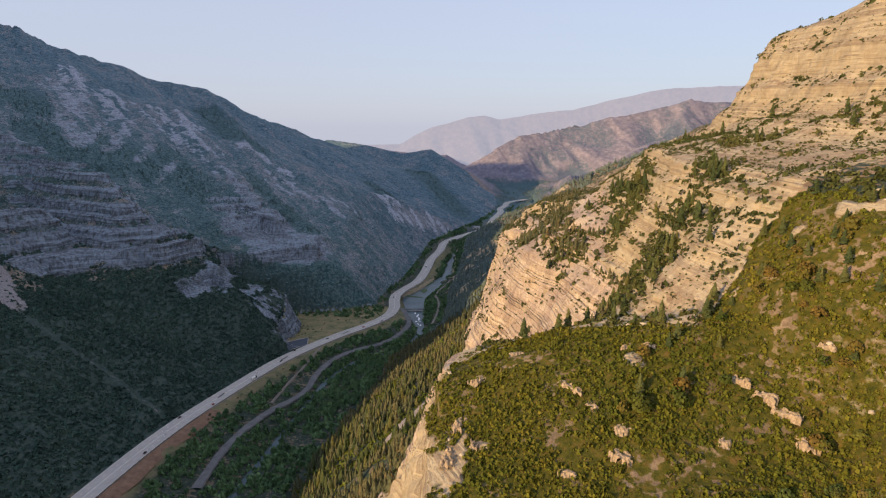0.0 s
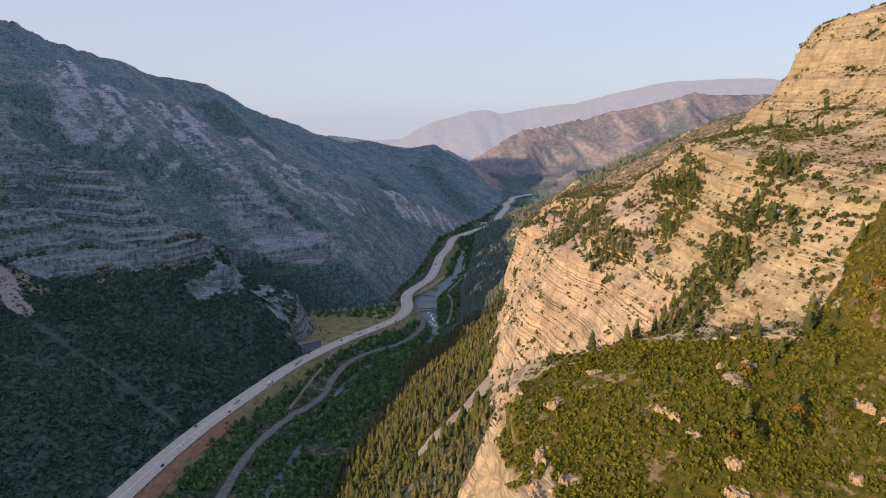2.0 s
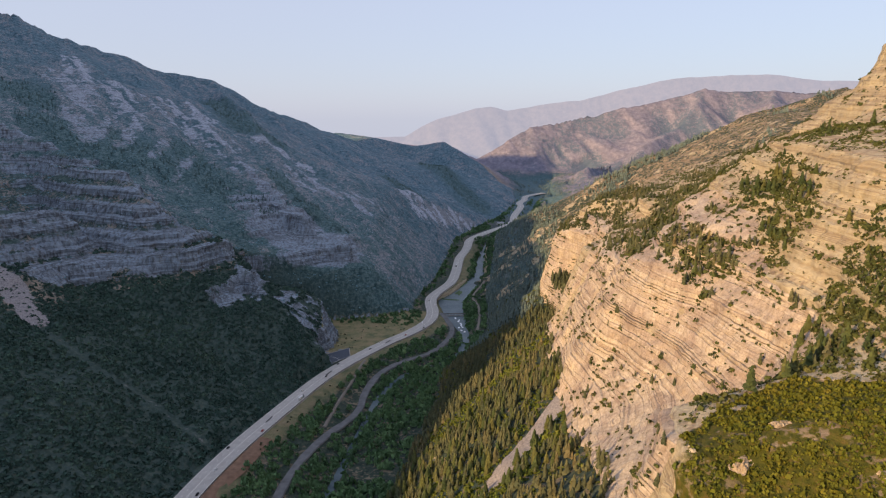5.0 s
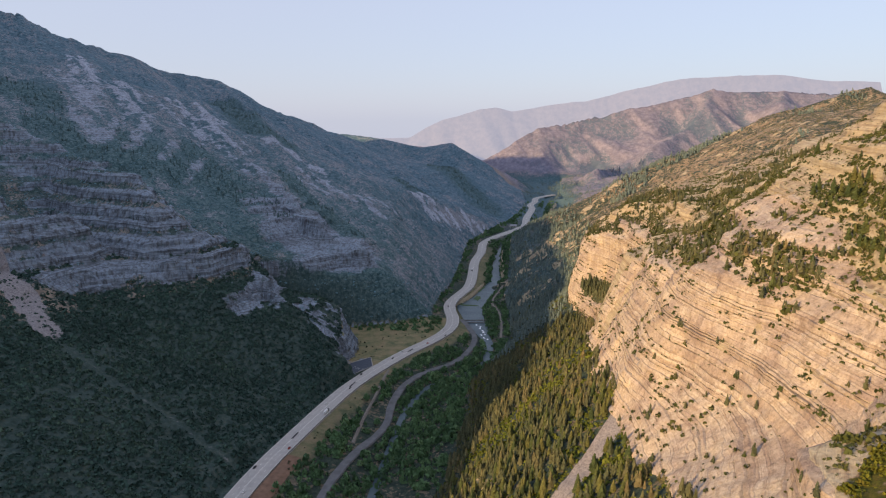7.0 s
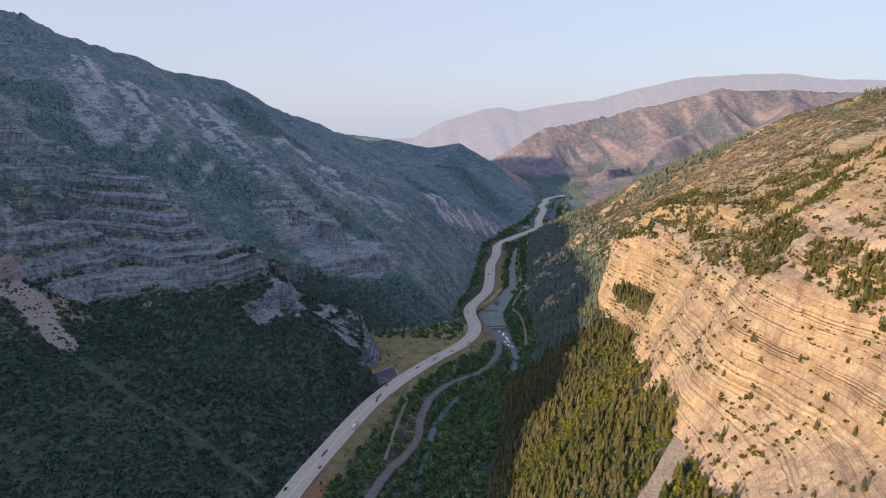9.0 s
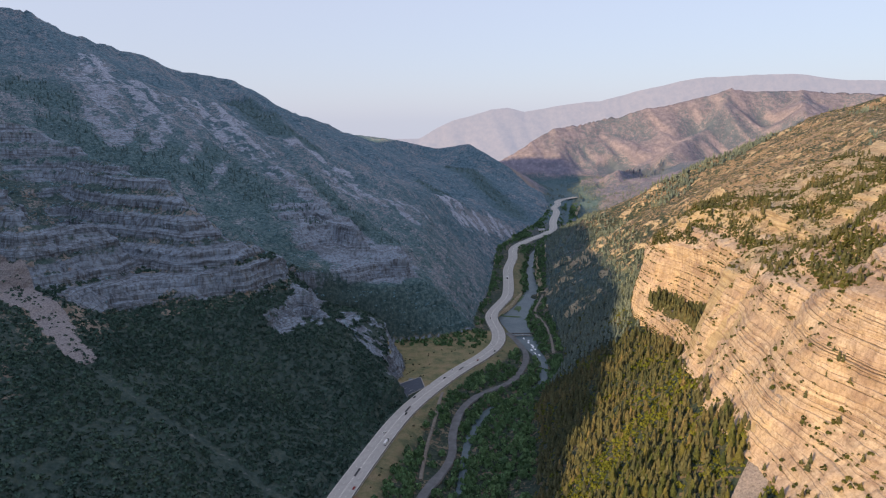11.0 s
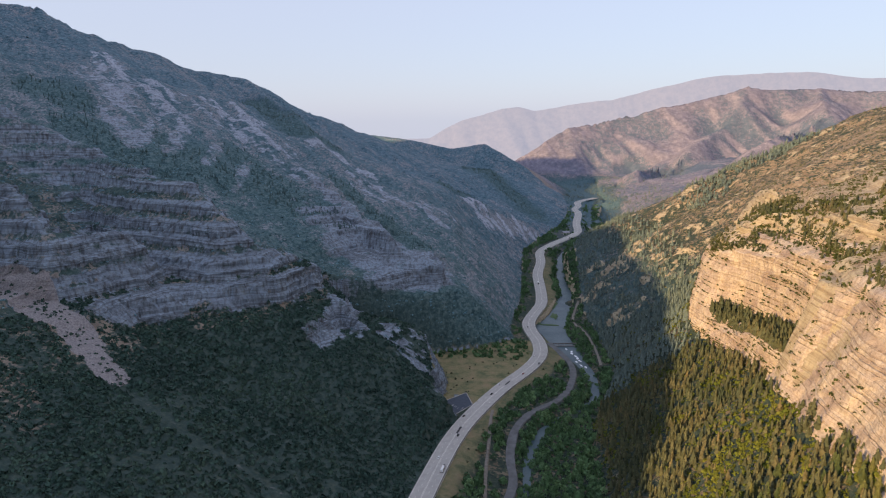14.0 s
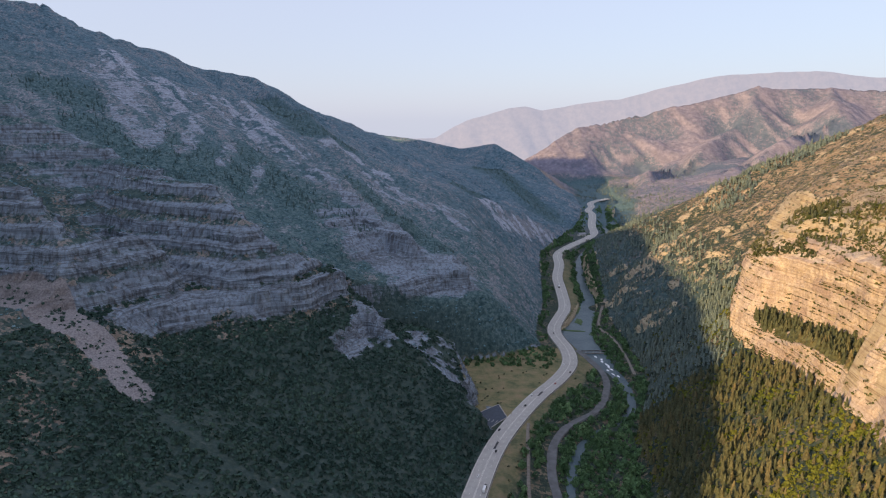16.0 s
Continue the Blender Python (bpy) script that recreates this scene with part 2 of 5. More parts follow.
FOAM = plain("white_water", (0.75, 0.78, 0.80), 0.5, 0, 0.6, 0.2)
GLASS = plain("car_glass", (0.02, 0.025, 0.03), 0.1, 0, 1.0, 0.1)
TYRE = plain("tyre_rubber", (0.02, 0.02, 0.02), 0.9, 0, 2.0, 0.2)
CAR_DARK = plain("dark_car_paint", (0.018, 0.02, 0.024), 0.3, 0.2, 1.0, 0.1)
CAR_WHITE = plain("white_car_paint", (0.75, 0.75, 0.74), 0.3, 0, 1.0, 0.05)
CAR_RED = plain("red_car_paint", (0.30, 0.03, 0.02), 0.3, 0.1, 1.0, 0.1)


def water_material():
    k = Mat("river_water", 0.3)
    k.b.inputs["Specular IOR Level"].default_value = 0.14
    k.bump(k.noise(0.5, 4), 0.5, 0.5)
    return k.color(k.ramp(k.noise(0.04, 4), (0.36, (0.05, 0.085, 0.105)), (0.64, (0.085, 0.125, 0.14))))


WATER = water_material()


# ---------------------------------------------------------------- lie of the land
def lattice(ix, iy, seed):
    """A fixed pseudo-random value in 0..1 for each lattice point."""
    h = (ix * 374761393 + iy * 668265263 + seed * 974634777) & 0xFFFFFFFF
    h = ((h ^ (h >> 13)) * 1274126177) & 0xFFFFFFFF
    return ((h ^ (h >> 16)) & 0xFFFF) / 65535.0


def smooth_noise(x, y, seed=0):
    x, y = np.broadcast_arrays(np.asarray(x, float), np.asarray(y, float))
    fx, fy = np.floor(x), np.floor(y)
    ix, iy = fx.astype(np.int64), fy.astype(np.int64)
    u, v = x - fx, y - fy
    u, v = u * u * (3 - 2 * u), v * v * (3 - 2 * v)
    a = lattice(ix, iy, seed) * (1 - u) + lattice(ix + 1, iy, seed) * u
    b = lattice(ix, iy + 1, seed) * (1 - u) + lattice(ix + 1, iy + 1, seed) * u
    return (a * (1 - v) + b * v) * 2 - 1


def fbm(x, y, size, octaves=4, seed=0, rough=0.5):
    total, amp, norm = 0.0, 1.0, 0.0
    for o in range(octaves):
        total = total + amp * smooth_noise(x / size + 17.3 * o, y / size - 9.1 * o, seed + o)
        norm, amp, size = norm + amp, amp * rough, size * 0.5
    return total / norm


def ramp(a, b, v):
    u = np.clip((v - a) / (b - a), 0, 1)
    return u * u * (3 - 2 * u)


# the highway, the river and the edges of the valley floor, from near to far: y, x, z
ROAD = [(-600, -400, 62), (0, -385, 55), (300, -368, 48), (548, -349, 38), (706, -335, 29), (866, -295, 21), (958, -269, 17), (1033, -237, 13),
        (1121, -190, 9), (1185, -146, 6), (1251, -113, 4), (1317, -105, 3), (1377, -112, 3), (1424, -111, 4), (1488, -86, 5), (1548, -60, 6),
        (1693, -43, 9), (1779, -36, 14), (1885, -6, 20), (1979, 0, 27), (2060, 55, 33), (2188, 165, 41), (2321, 180, 47), (2527, 240, 54), (2600, 234, 57), (2670, 272, 61), (2740, 276, 64), (2800, 318, 66), (2850, 380, 68)]
RIVER = [(-600, -290, 30), (300, -255, 16), (600, -225, 5), (800, -200, 0), (912, -188, -3), (962, -173, -4), (1007, -154, -4), (1046, -121, -4), (1066, -86, -4), (1103, -60, -5), (1157, -48, -5), (1208, -46, -5),
         (1254, -53, -5), (1330, -62, -5), (1386, -68, -5), (1430, -66, -5), (1470, -46, -5), (1518, -28, -4), (1638, 10, -2), (1786, 24, 4), (1980, 60, 18), (2188, 210, 33), (2321, 225, 39), (2800, 345, 60)]
RIVER_HALF = [(-600, 1.8), (900, 2.5), (962, 5.0), (1007, 5.0), (1046, 2.6), (1077, 4.0), (1146, 5.5), (1230, 8), (1290, 15), (1330, 20), (1386, 26), (1430, 31), (1465, 24), (1518, 19), (1580, 16), (1640, 13), (1700, 10), (1786, 9), (2800, 8)]
LEFT_FOOT = [(-600, -430), (548, -368), (900, -300), (1010, -262), (1060, -290), (1150, -300), (1245, -342), (1292, -205), (1340, -150), (1400, -148), (1480, -128), (1600, -100), (1800, -70), (2000, -40), (2300, 120), (2500, 190), (2650, 222), (2800, 262), (3000, 300), (3600, 340)]
RIGHT_FOOT = [(-600, -230), (300, -215), (600, -165), (750, -130), (900, -100), (1000, -92), (1100, -45), (1200, -5), (1300, 5), (1500, 15), (1700, 50), (1900, 80), (2050, 150), (2200, 260), (2500, 300), (2800, 400), (3600, 560)]


# where the shaded mountain's cover ends; past the far hill it swings behind its crest
SHADE_EDGE = [r for r in LEFT_FOOT if r[0] < 2700] + [(2700, 240), (2850, 235), (2950, 165), (3140, 30), (3260, -90), (3420, -500), (3600, -1500)]


def along(table, y, k=1):
    t = np.array(table, float)
    return np.interp(y, t[:, 0], t[:, k])


# the wall on the sunny side, cut across at these y: (x, z) of the cliff's base, its top, the upper band's base and top, and the crest
CUT = [-600, 100, 230, 290, 313, 362, 400, 455, 500, 550, 600, 660, 700, 735, 790, 850, 885, 920, 1000, 1060, 1100, 1140, 1175, 1212, 1270, 1400, 1600, 1800, 2100, 2500]
BASE = [(-110, 70), (-70, 130), (-48, 178), (-40, 182), (-28, 178), (-18, 172), (5, 172), (18, 168), (20, 158), (12, 142), (18, 140), (26, 140), (33, 136), (34, 137), (40, 138), (45, 138), (86, 114), (95, 106), (97, 99), (90, 94), (82, 98), (84, 110), (98, 108), (124, 108), (165, 115), (190, 120), (130, 98), (170, 80), (300, 70), (430, 80)]
TOP = [(-60, 130), (-30, 190), (-6, 238), (-3, 250), (0, 260), (16, 256), (92, 252), (126, 250), (118, 254), (106, 253), (86, 270), (86, 260), (92, 247), (92, 244), (90, 238), (82, 232), (106, 236), (142, 232), (148, 230), (138, 220), (124, 210), (110, 197), (120, 203), (148, 202), (220, 182), (290, 190), (280, 190), (320, 170), (380, 95), (500, 95)]
BAND = [(80, 190), (130, 240), (160, 262), (148, 298), (140, 298), (112, 280), (116, 276), (140, 278), (142, 285), (160, 305), (194, 336), (198, 336), (200, 334), (198, 325), (190, 300), (165, 262), (172, 262), (180, 258), (184, 254), (180, 248), (168, 242), (142, 230), (158, 234), (185, 234), (300, 236), (320, 262), (400, 235), (430, 235), (450, 120), (600, 110)]
RIM = [(140, 260), (190, 310), (215, 322), (204, 343), (202, 352), (198, 362), (188, 354), (188, 357), (194, 364), (204, 366), (214, 368), (225, 368), (232, 366), (232, 354), (228, 332), (202, 284), (196, 281), (195, 276), (200, 272), (196, 267), (188, 264), (154, 247), (172, 250), (204, 252), (330, 258), (370, 295), (480, 280), (520, 290), (550, 150), (700, 130)]
CREST = [(300, 420), (400, 500), (420, 525), (420, 525), (418, 524), (415, 522), (411, 520), (406, 518), (402, 515), (397, 510), (392, 505), (384, 496), (374, 492), (370, 487), (368, 430), (350, 395), (365, 380), (380, 365), (420, 345), (440, 335), (455, 330), (475, 335), (490, 337), (500, 340), (520, 350), (600, 380), (690, 395), (720, 395), (700, 190), (900, 170)]


def alcove(y):
    """How far the cliff steps back above its wooded ledge, 0 to 1."""
    return ramp(868, 900, y) * ramp(1112, 1080, y)


def sunny_side(x, y):
    """Height of the slopes and cliffs on the sunny side of the canyon."""
    x = x + 10 * fbm(x * 0.4, y, 75, 2, 5) + 1.8 * fbm(x * 0.5, y, 22, 3, 6)
    foot = along(RIGHT_FOOT, y)
    z = along(RIVER, y, 2) + 4.0
    xa, za = foot, z
    result = z
    cuts = [(np.interp(y, CUT, [p[0] for p in line]), np.interp(y, CUT, [p[1] for p in line])) for line in (BASE, TOP, BAND, RIM, CREST)]
    (bx, bz), (tx, tz) = cuts[:2]
    k = alcove(y)
    bowl = ramp(385, 440, y) * ramp(650, 590, y)
    fx, fz = 0.28 + 0.32 * bowl, 0.28 + 0.09 * bowl
    lip = (bx + fx * (tx - bx) * (1 - k) + 8 * k, bz + (fz * (tz - bz)) * (1 - k) + 23 * k)
    back = (bx + (fx + 0.02) * (tx - bx) * (1 - k) + 45 * k, bz + ((fz + 0.03) * (tz - bz)) * (1 - k) + 36 * k)
    (rx, rz), (cx, cz) = cuts[3:]
    j = ramp(900, 800, y)
    shelf = (rx + (0.5 + 0.12 * j) * (cx - rx), rz + (0.5 - 0.28 * j) * (cz - rz))
    for xb, zb in (cuts[0], lip, back, *cuts[1:4], shelf, cuts[4]):
        result = result + np.clip((x - xa) / np.maximum(xb - xa, 1.0), 0, 1) * (zb - za)
        xa, za = xb, zb
    return result + np.interp(y, [1200, 1900], [0.22, 0.1]) * np.maximum(x - xa, 0)


# ridges: crest points (x, y, z); near-crest slope, the width of that steep part, the slope of the apron below
RIDGES = [
    ("cliff_spur", [(-276, 1030, 30), (-330, 1062, 72), (-384, 1108, 118), (-402, 1122, 122), (-478, 1180, 197), (-530, 1135, 224), (-590, 1150, 268), (-650, 1195, 306), (-720, 1215, 314), (-860, 1365, 342), (-950, 1370, 385), (-1030, 1350, 430), (-1400, 1300, 600)], 1.35, 80, 0.5),
    ("back_wall", [(-690, 1075, 250), (-760, 1020, 268), (-830, 1060, 318), (-960, 1100, 380), (-1200, 1150, 480)], 1.6, 75, 0.55),
    ("second_cliff", [(-225, 1310, 20), (-270, 1330, 100), (-292, 1352, 146), (-378, 1370, 178), (-480, 1500, 236)], 1.75, 62, 0.45),
    ("second_spur", [(-470, 1520, 236), (-560, 1640, 290), (-700, 1745, 340), (-780, 1900, 410), (-900, 2060, 474), (-1170, 2060, 560), (-1300, 2200, 620)], 0.85, 120, 0.55),
    ("third_spur", [(-120, 1620, 30), (-250, 1760, 130), (-386, 1925, 214), (-470, 1870, 270), (-568, 1830, 338), (-680, 2050, 420), (-800, 2300, 470), (-966, 2600, 526)], 0.62, 150, 0.55),
    ("summit_ridge", [(-2300, 1900, 820), (-1900, 2100, 785), (-1520, 2150, 738), (-1426, 2200, 730), (-1381, 2300, 696), (-1297, 2400, 655), (-1158, 2490, 590), (-966, 2600, 542), (-779, 2750, 438), (-604, 2900, 346), (-496, 3000, 304), (-380, 3100, 250)], 0.55, 200, 0.42),
    # Out of view; crest heights set so its shadow covers valley and mountain.
    ("unseen_west_rim", [(-1150, -700, 330), (-1150, 0, 400), (-1150, 170, 484), (-1160, 540, 540), (-1180, 800, 575), (-1230, 960, 545), (-1500, 1100, 680), (-1760, 1500, 820), (-1880, 1740, 1000), (-2200, 1800, 1000)], 1.3, 300, 0.9),
    ("small_spur", [(-60, 2250, 70), (-200, 2350, 120), (-420, 2500, 230), (-779, 2750, 420)], 0.6, 80, 0.45),
    ("far_hill", [(-600, 3350, 325), (-461, 3300, 310), (-353, 3260, 290), (-227, 3250, 258), (-146, 3200, 268), (-70, 3140, 282), (-12, 3060, 250), (51, 2950, 190), (111, 2850, 132), (150, 2770, 98), (190, 2680, 74), (212, 2600, 58)], 0.62, 150, 0.5),
]


FAR_RIDGES = [
    ("pink_range", [(-60, 3620, 80), (133, 3650, 168), (213, 3680, 207), (327, 3720, 275), (466, 3800, 346), (636, 3850, 381), (810, 3900, 418), (1152, 3950, 473), (1400, 3990, 528), (1543, 4025, 571), (1720, 4045, 548), (1867, 4060, 554), (2152, 4080, 552), (2399, 4000, 530), (2800, 3800, 540)], 0.8, 260, 0.6),
    ("pink_rib", [(520, 2930, 95), (600, 3060, 150), (654, 3150, 168), (957, 3400, 230), (1149, 3600, 306), (1434, 3850, 480), (1543, 4025, 568)], 0.8, 170, 0.62),
    ("pink_rib_two", [(900, 2900, 190), (1250, 3150, 300), (1700, 3500, 430), (2029, 4100, 560)], 0.7, 170, 0.6),
]
SUNNY_SPUR = ([(150, 1840, 95), (250, 1835, 160), (387, 1829, 232), (560, 1810, 315), (711, 1785, 392), (1000, 1800, 470)], 0.6, 90, 0.55)


def ridge_height(x, y, crest, steep, width, apron):
    best = np.full(np.broadcast(x, y).shape, -900.0)
    for (ax, ay, az), (bx, by, bz) in zip(crest, crest[1:]):
        ux, uy = bx - ax, by - ay
        k = np.clip(((x - ax) * ux + (y - ay) * uy) / (ux * ux + uy * uy), 0, 1)
        d = np.hypot(x - ax - k * ux, y - ay - k * uy)
        d = np.sqrt(d * d + 64) - 8
        best = np.maximum(best, az + k * (bz - az) - steep * np.minimum(d, width) - apron * np.maximum(d - width, 0))
    return best


def mountains(x, y, ridges):
    """Height of a mountain made of ridges and spurs."""
    close = ramp(2500, 1900, y)
    wx = x + 22 * fbm(x, y, 190, 3, 11) + 6 * close * fbm(x, y, 40, 3, 12)
    wy = y + 22 * fbm(x, y, 190, 3, 13) + 6 * close * fbm(x, y, 40, 3, 14)
    best = None
    for name, crest, steep, width, apron in ridges:
        h = ridge_height(wx, wy, crest, steep, width, apron)
        best = h if best is None else np.maximum(best, h) + 6 * np.exp(-np.abs(best - h) / 12.0)
    return best


BEDS = [(107, 131), (152, 184), (192, 202), (207, 214), (226, 236), (242, 254), (266, 278), (290, 302), (308, 316), (330, 342), (356, 368), (374, 382), (398, 415), (432, 444), (452, 478)]
STEP_IN, STEP_OUT = [-900.0, 60.0], [-900.0, 60.0]
for low, high in BEDS:
    mid, tall = (low + high) / 2, high - low
    STEP_IN += [mid - 0.17 * tall, mid + 0.17 * tall]
    STEP_OUT += [mid - 0.5 * tall, mid + 0.5 * tall]
STEP_IN, STEP_OUT = STEP_IN + [520.0, 2000.0], STEP_OUT + [520.0, 2000.0]


CLIFF_LINES = [[(p[0], p[1]) for p in RIDGES[0][1][2:]], [(p[0], p[1]) for p in RIDGES[1][1]], [(p[0], p[1]) for p in RIDGES[2][1][1:]]]


def line_gap(x, y, points):
    """Distance in plan to a line of points."""
    best = np.full(np.broadcast(x, y).shape, 1e9)
    for (ax, ay), (bx, by) in zip(points, points[1:]):
        ux, uy = bx - ax, by - ay
        k = np.clip(((x - ax) * ux + (y - ay) * uy) / (ux * ux + uy * uy), 0, 1)
        best = np.minimum(best, np.hypot(x - ax - k * ux, y - ay - k * uy))
    return best


def spur_gap(x, y):
    return np.minimum.reduce([line_gap(x, y, line) for line in CLIFF_LINES])


def land(x, y):
    """Height of the ground, before its fine relief."""
    xr, zr = along(ROAD, y), along(ROAD, y, 2)
    xw, zw = along(RIVER, y), along(RIVER, y, 2)
    lf = along(LEFT_FOOT, y)
    k = np.clip((x - xr - 14) / np.maximum(xw - 12 - xr - 14, 5), 0, 1)
    floor = zr - 1.2 + (zw + 2.0 - zr + 1.2) * k
    floor = np.where(x < xr - 14, zr - 1.2 + 0.03 * (xr - 14 - x), floor)
    fan = zr - 1 + 0.03 * np.maximum(xr - 14 - np.maximum(x, lf), 0) + 0.38 * np.maximum(lf - x, 0)
    fan = np.minimum(fan, 190 + 0.1 * np.maximum(lf - x - 400, 0))
    low = np.where(x < lf, fan, floor)
    low = low + np.where(x < lf, 5 * fbm(x, y, 90, 3, 3) * ramp(0, 60, lf - x), 0)
    rise = np.minimum(mountains(x, y, RIDGES), np.where(y > 1180, zr + 4 + 0.95 * np.maximum(lf - x, 0), 2000.0))
    h = np.maximum(low, rise - 1.6 * np.maximum(x - lf, 0))
    right = np.maximum(sunny_side(x, y), ridge_height(x + 12 * fbm(x, y, 80, 3, 15), y, *SUNNY_SPUR))
    back = y > 2300
    if np.any(back):
        right = np.where(back, np.maximum(right, mountains(x, y, FAR_RIDGES)), right)
    h = np.where((x > along(RIGHT_FOOT, y) - 25) | (y > 2850), np.maximum(h, right), h)
    # keep the road bed, the river bed and the valley floor clear
    keep = ramp(34, 16, np.abs(x - xr)) * ramp(2850, 2700, y)
    h = h * (1 - keep) + (zr - 1.2) * keep
    pad = ramp(40, 28, np.hypot(x + 260, y - 1058))
    h = h * (1 - pad) + 12.5 * pad
    half = along(RIVER_HALF, y)
    bed = ramp(half + 9, half - 1, np.abs(x - xw)) * ramp(2900, 2750, y)
    h = h * (1 - bed) + (zw - 2.0) * bed
    # flat-lying beds: cliffs and ledges
    gap = spur_gap(x, y)
    hard = ramp(150, 85, gap) * ramp(90, 106, h) + ramp(60, 105, x) * ramp(335, 400, y) * ramp(1300, 1200, y) * 0.7
    tilt = 0.03 * (y - 1100) + 5 * fbm(x, y, 190, 3, 41)
    return h + hard * (np.interp(h - tilt, STEP_IN, STEP_OUT) - (h - tilt))



# ---------------------------------------------------------------- the ground, one sheet
def spans(*parts):
    rows = [parts[0][0]]
    for a, b, step in parts:
        n = max(1, round((b - a) / step))
        rows += list(a + (b - a) * (i + 1) / n for i in range(n))
    return np.array(rows)


YS = spans((-700, 150, 25), (150, 230, 5), (230, 330, 2.2), (330, 760, 1.8), (760, 1250, 2.3), (1250, 2000, 4.5), (2000, 3300, 9), (3300, 3600, 13), (3600, 4130, 8.5), (4130, 4700, 35))
COLS = 660
dense = spans((-2700, -1000, 5), (-1000, 400, 2), (400, 3000, 6))
DX, DY = np.meshgrid(dense, YS)
rough = land(DX, DY)
want = np.interp(dense, [-2700, -1000, -850, -400, -200, -60, 10, 160, 240, 300, 480, 900, 3000], [16, 7, 3.2, 2.8, 3.8, 3.2, 1.6, 1.6, 2.0, 2.8, 4.0, 12, 22])
cost = np.hypot(np.diff(DX, axis=1), np.diff(rough, axis=1)) / (0.5 * (want[1:] + want[:-1]))
reach = np.concatenate([np.zeros((len(YS), 1)), np.cumsum(cost, axis=1)], axis=1)
kernel = np.hanning(17) / np.hanning(17).sum()
GX = np.empty((len(YS), COLS))
for j in range(len(YS)):
    GX[j] = np.interp(np.linspace(0, reach[j, -1], COLS), reach[j], dense)
padded = np.concatenate([np.repeat(GX[:1], 8, 0), GX, np.repeat(GX[-1:], 8, 0)])
GX = sum(kernel[k] * padded[k:k + len(YS)] for k in range(17))
GY = np.repeat(YS[:, None], COLS, axis=1)
GZ = land(GX, GY)
ROCK_RIBS = [[(19, 1571), (75, 1560), (116, 1556), (181, 1619), (245, 1656)], [(104, 1631), (162, 1632)], [(60, 1683), (94, 1695)], [(58, 1378), (88, 1367)], [(265, 1778), (356, 1817)]]
RIB_GAP = np.minimum.reduce([line_gap(GX, GY, line) for line in ROCK_RIBS])
GZ = GZ + 9 * ramp(34, 2, RIB_GAP)


def slopes(z):
    zx = np.gradient(z, axis=1) / np.maximum(np.gradient(GX, axis=1), 0.2)
    zy = np.gradient(z, axis=0) / np.gradient(YS)[:, None] - zx * np.gradient(GX, axis=0) / np.gradient(YS)[:, None]
    return zx, zy


SX, SY = slopes(GZ)
STEEP = np.hypot(SX, SY)
road_gap = np.abs(GX - along(ROAD, GY))
wild = ramp(16, 40, road_gap) * ramp(10, 30, np.abs(GX - along(RIVER, GY)))
FLOOR = (GX > along(LEFT_FOOT, GY)) & (GX < along(RIGHT_FOOT, GY)) & (GY < 2700)
wild = wild * np.where(FLOOR, 0.12, 1.0)
far = ramp(1300, 2600, GY)

# fine relief: gullies down the slopes, ledges of the flat-lying beds on steep rock
left_side = GX < along(SHADE_EDGE, GY)
soften = np.where(left_side, ramp(2900, 2300, GY), 1.0) * ramp(20, 120, np.abs(GX - along(SHADE_EDGE, GY)) + 120 * ramp(2800, 2600, GY))
lobes = fbm(GX + GY, 0.4 * (GX - GY), 150, 3, 26)
gully = np.abs(fbm(GX, GY, 130, 4, 21)) * 22 * soften + np.abs(fbm(GX, GY, 420, 3, 22)) * 60 * far * soften * (1 - 0.85 * ramp(2700, 2900, GY) * ramp(750, 450, GX))
gully = gully + np.where(left_side, 26 * np.abs(lobes) * ramp(1350, 1700, GY) * ramp(3100, 2800, GY), 0.0)
distant = ramp(2500, 3000, GY) * (0.35 + 0.65 * ramp(250, 600, GX)) * ramp(60, 200, GZ) * ramp(0, 140, GX - along(SHADE_EDGE, GY)) * ramp(10, 260, line_gap(GX, GY, [(p[0], p[1]) for p in FAR_RIDGES[0][1]]))
gully = gully + distant * (np.abs(fbm(GX + 0.35 * GY, GY * 0.35, 380, 2, 24)) * 120 + np.abs(fbm(GX + 0.5 * GY, GY * 0.3, 130, 3, 25)) * 42 - 20)
GZ = GZ - wild * (gully - 5) * ramp(-0.1, 0.5, STEEP) * np.where(GX > -20, 0.25 + 0.75 * ramp(400, 1600, np.maximum(GX, GY)), 1.0)
GZ = GZ + wild * (1.6 * fbm(GX, GY, 22, 4, 23))
SX, SY = slopes(GZ)
STEEP = np.hypot(SX, SY)
ROCK = ramp(0.8, 1.25, STEEP + 0.25 * fbm(GX, GY, 30, 4, 31))
bed = GZ - 0.05 * GY + 0.04 * GX + 2 * fbm(GX, GY, 200, 2, 32)
saw = np.modf(1000 + bed / 11 + 0.25 * fbm(bed, GX * 0.02 + GY * 0.02, 30, 2, 36))[0]
ledge = 4.8 * (saw - 0.5) + 1.5 * fbm(bed, GX * 0.01 + GY * 0.01, 14, 2, 33) + 1.6 * fbm(bed, GX * 0.03 + GY * 0.03, 4.5, 2, 34)
crack = np.where(GX < -200, 4.6, 2.4) * fbm(GX, GY, 11, 3, 35)
X_WALL_FOOT, X_WALL_TOP = np.interp(GY, CUT, [p[0] for p in BASE]), np.interp(GY, CUT, [p[0] for p in TOP])
WALL = ramp(-22, -12, GX - X_WALL_FOOT) * ramp(14, 4, GX - X_WALL_TOP) * ramp(312, 325, GY) * ramp(1232, 1218, GY)
push = (ledge * np.where(GX > -20, 0.8, 1.0) + crack) * ROCK * ramp(2700, 2300, GY) * (1 - 0.95 * WALL)
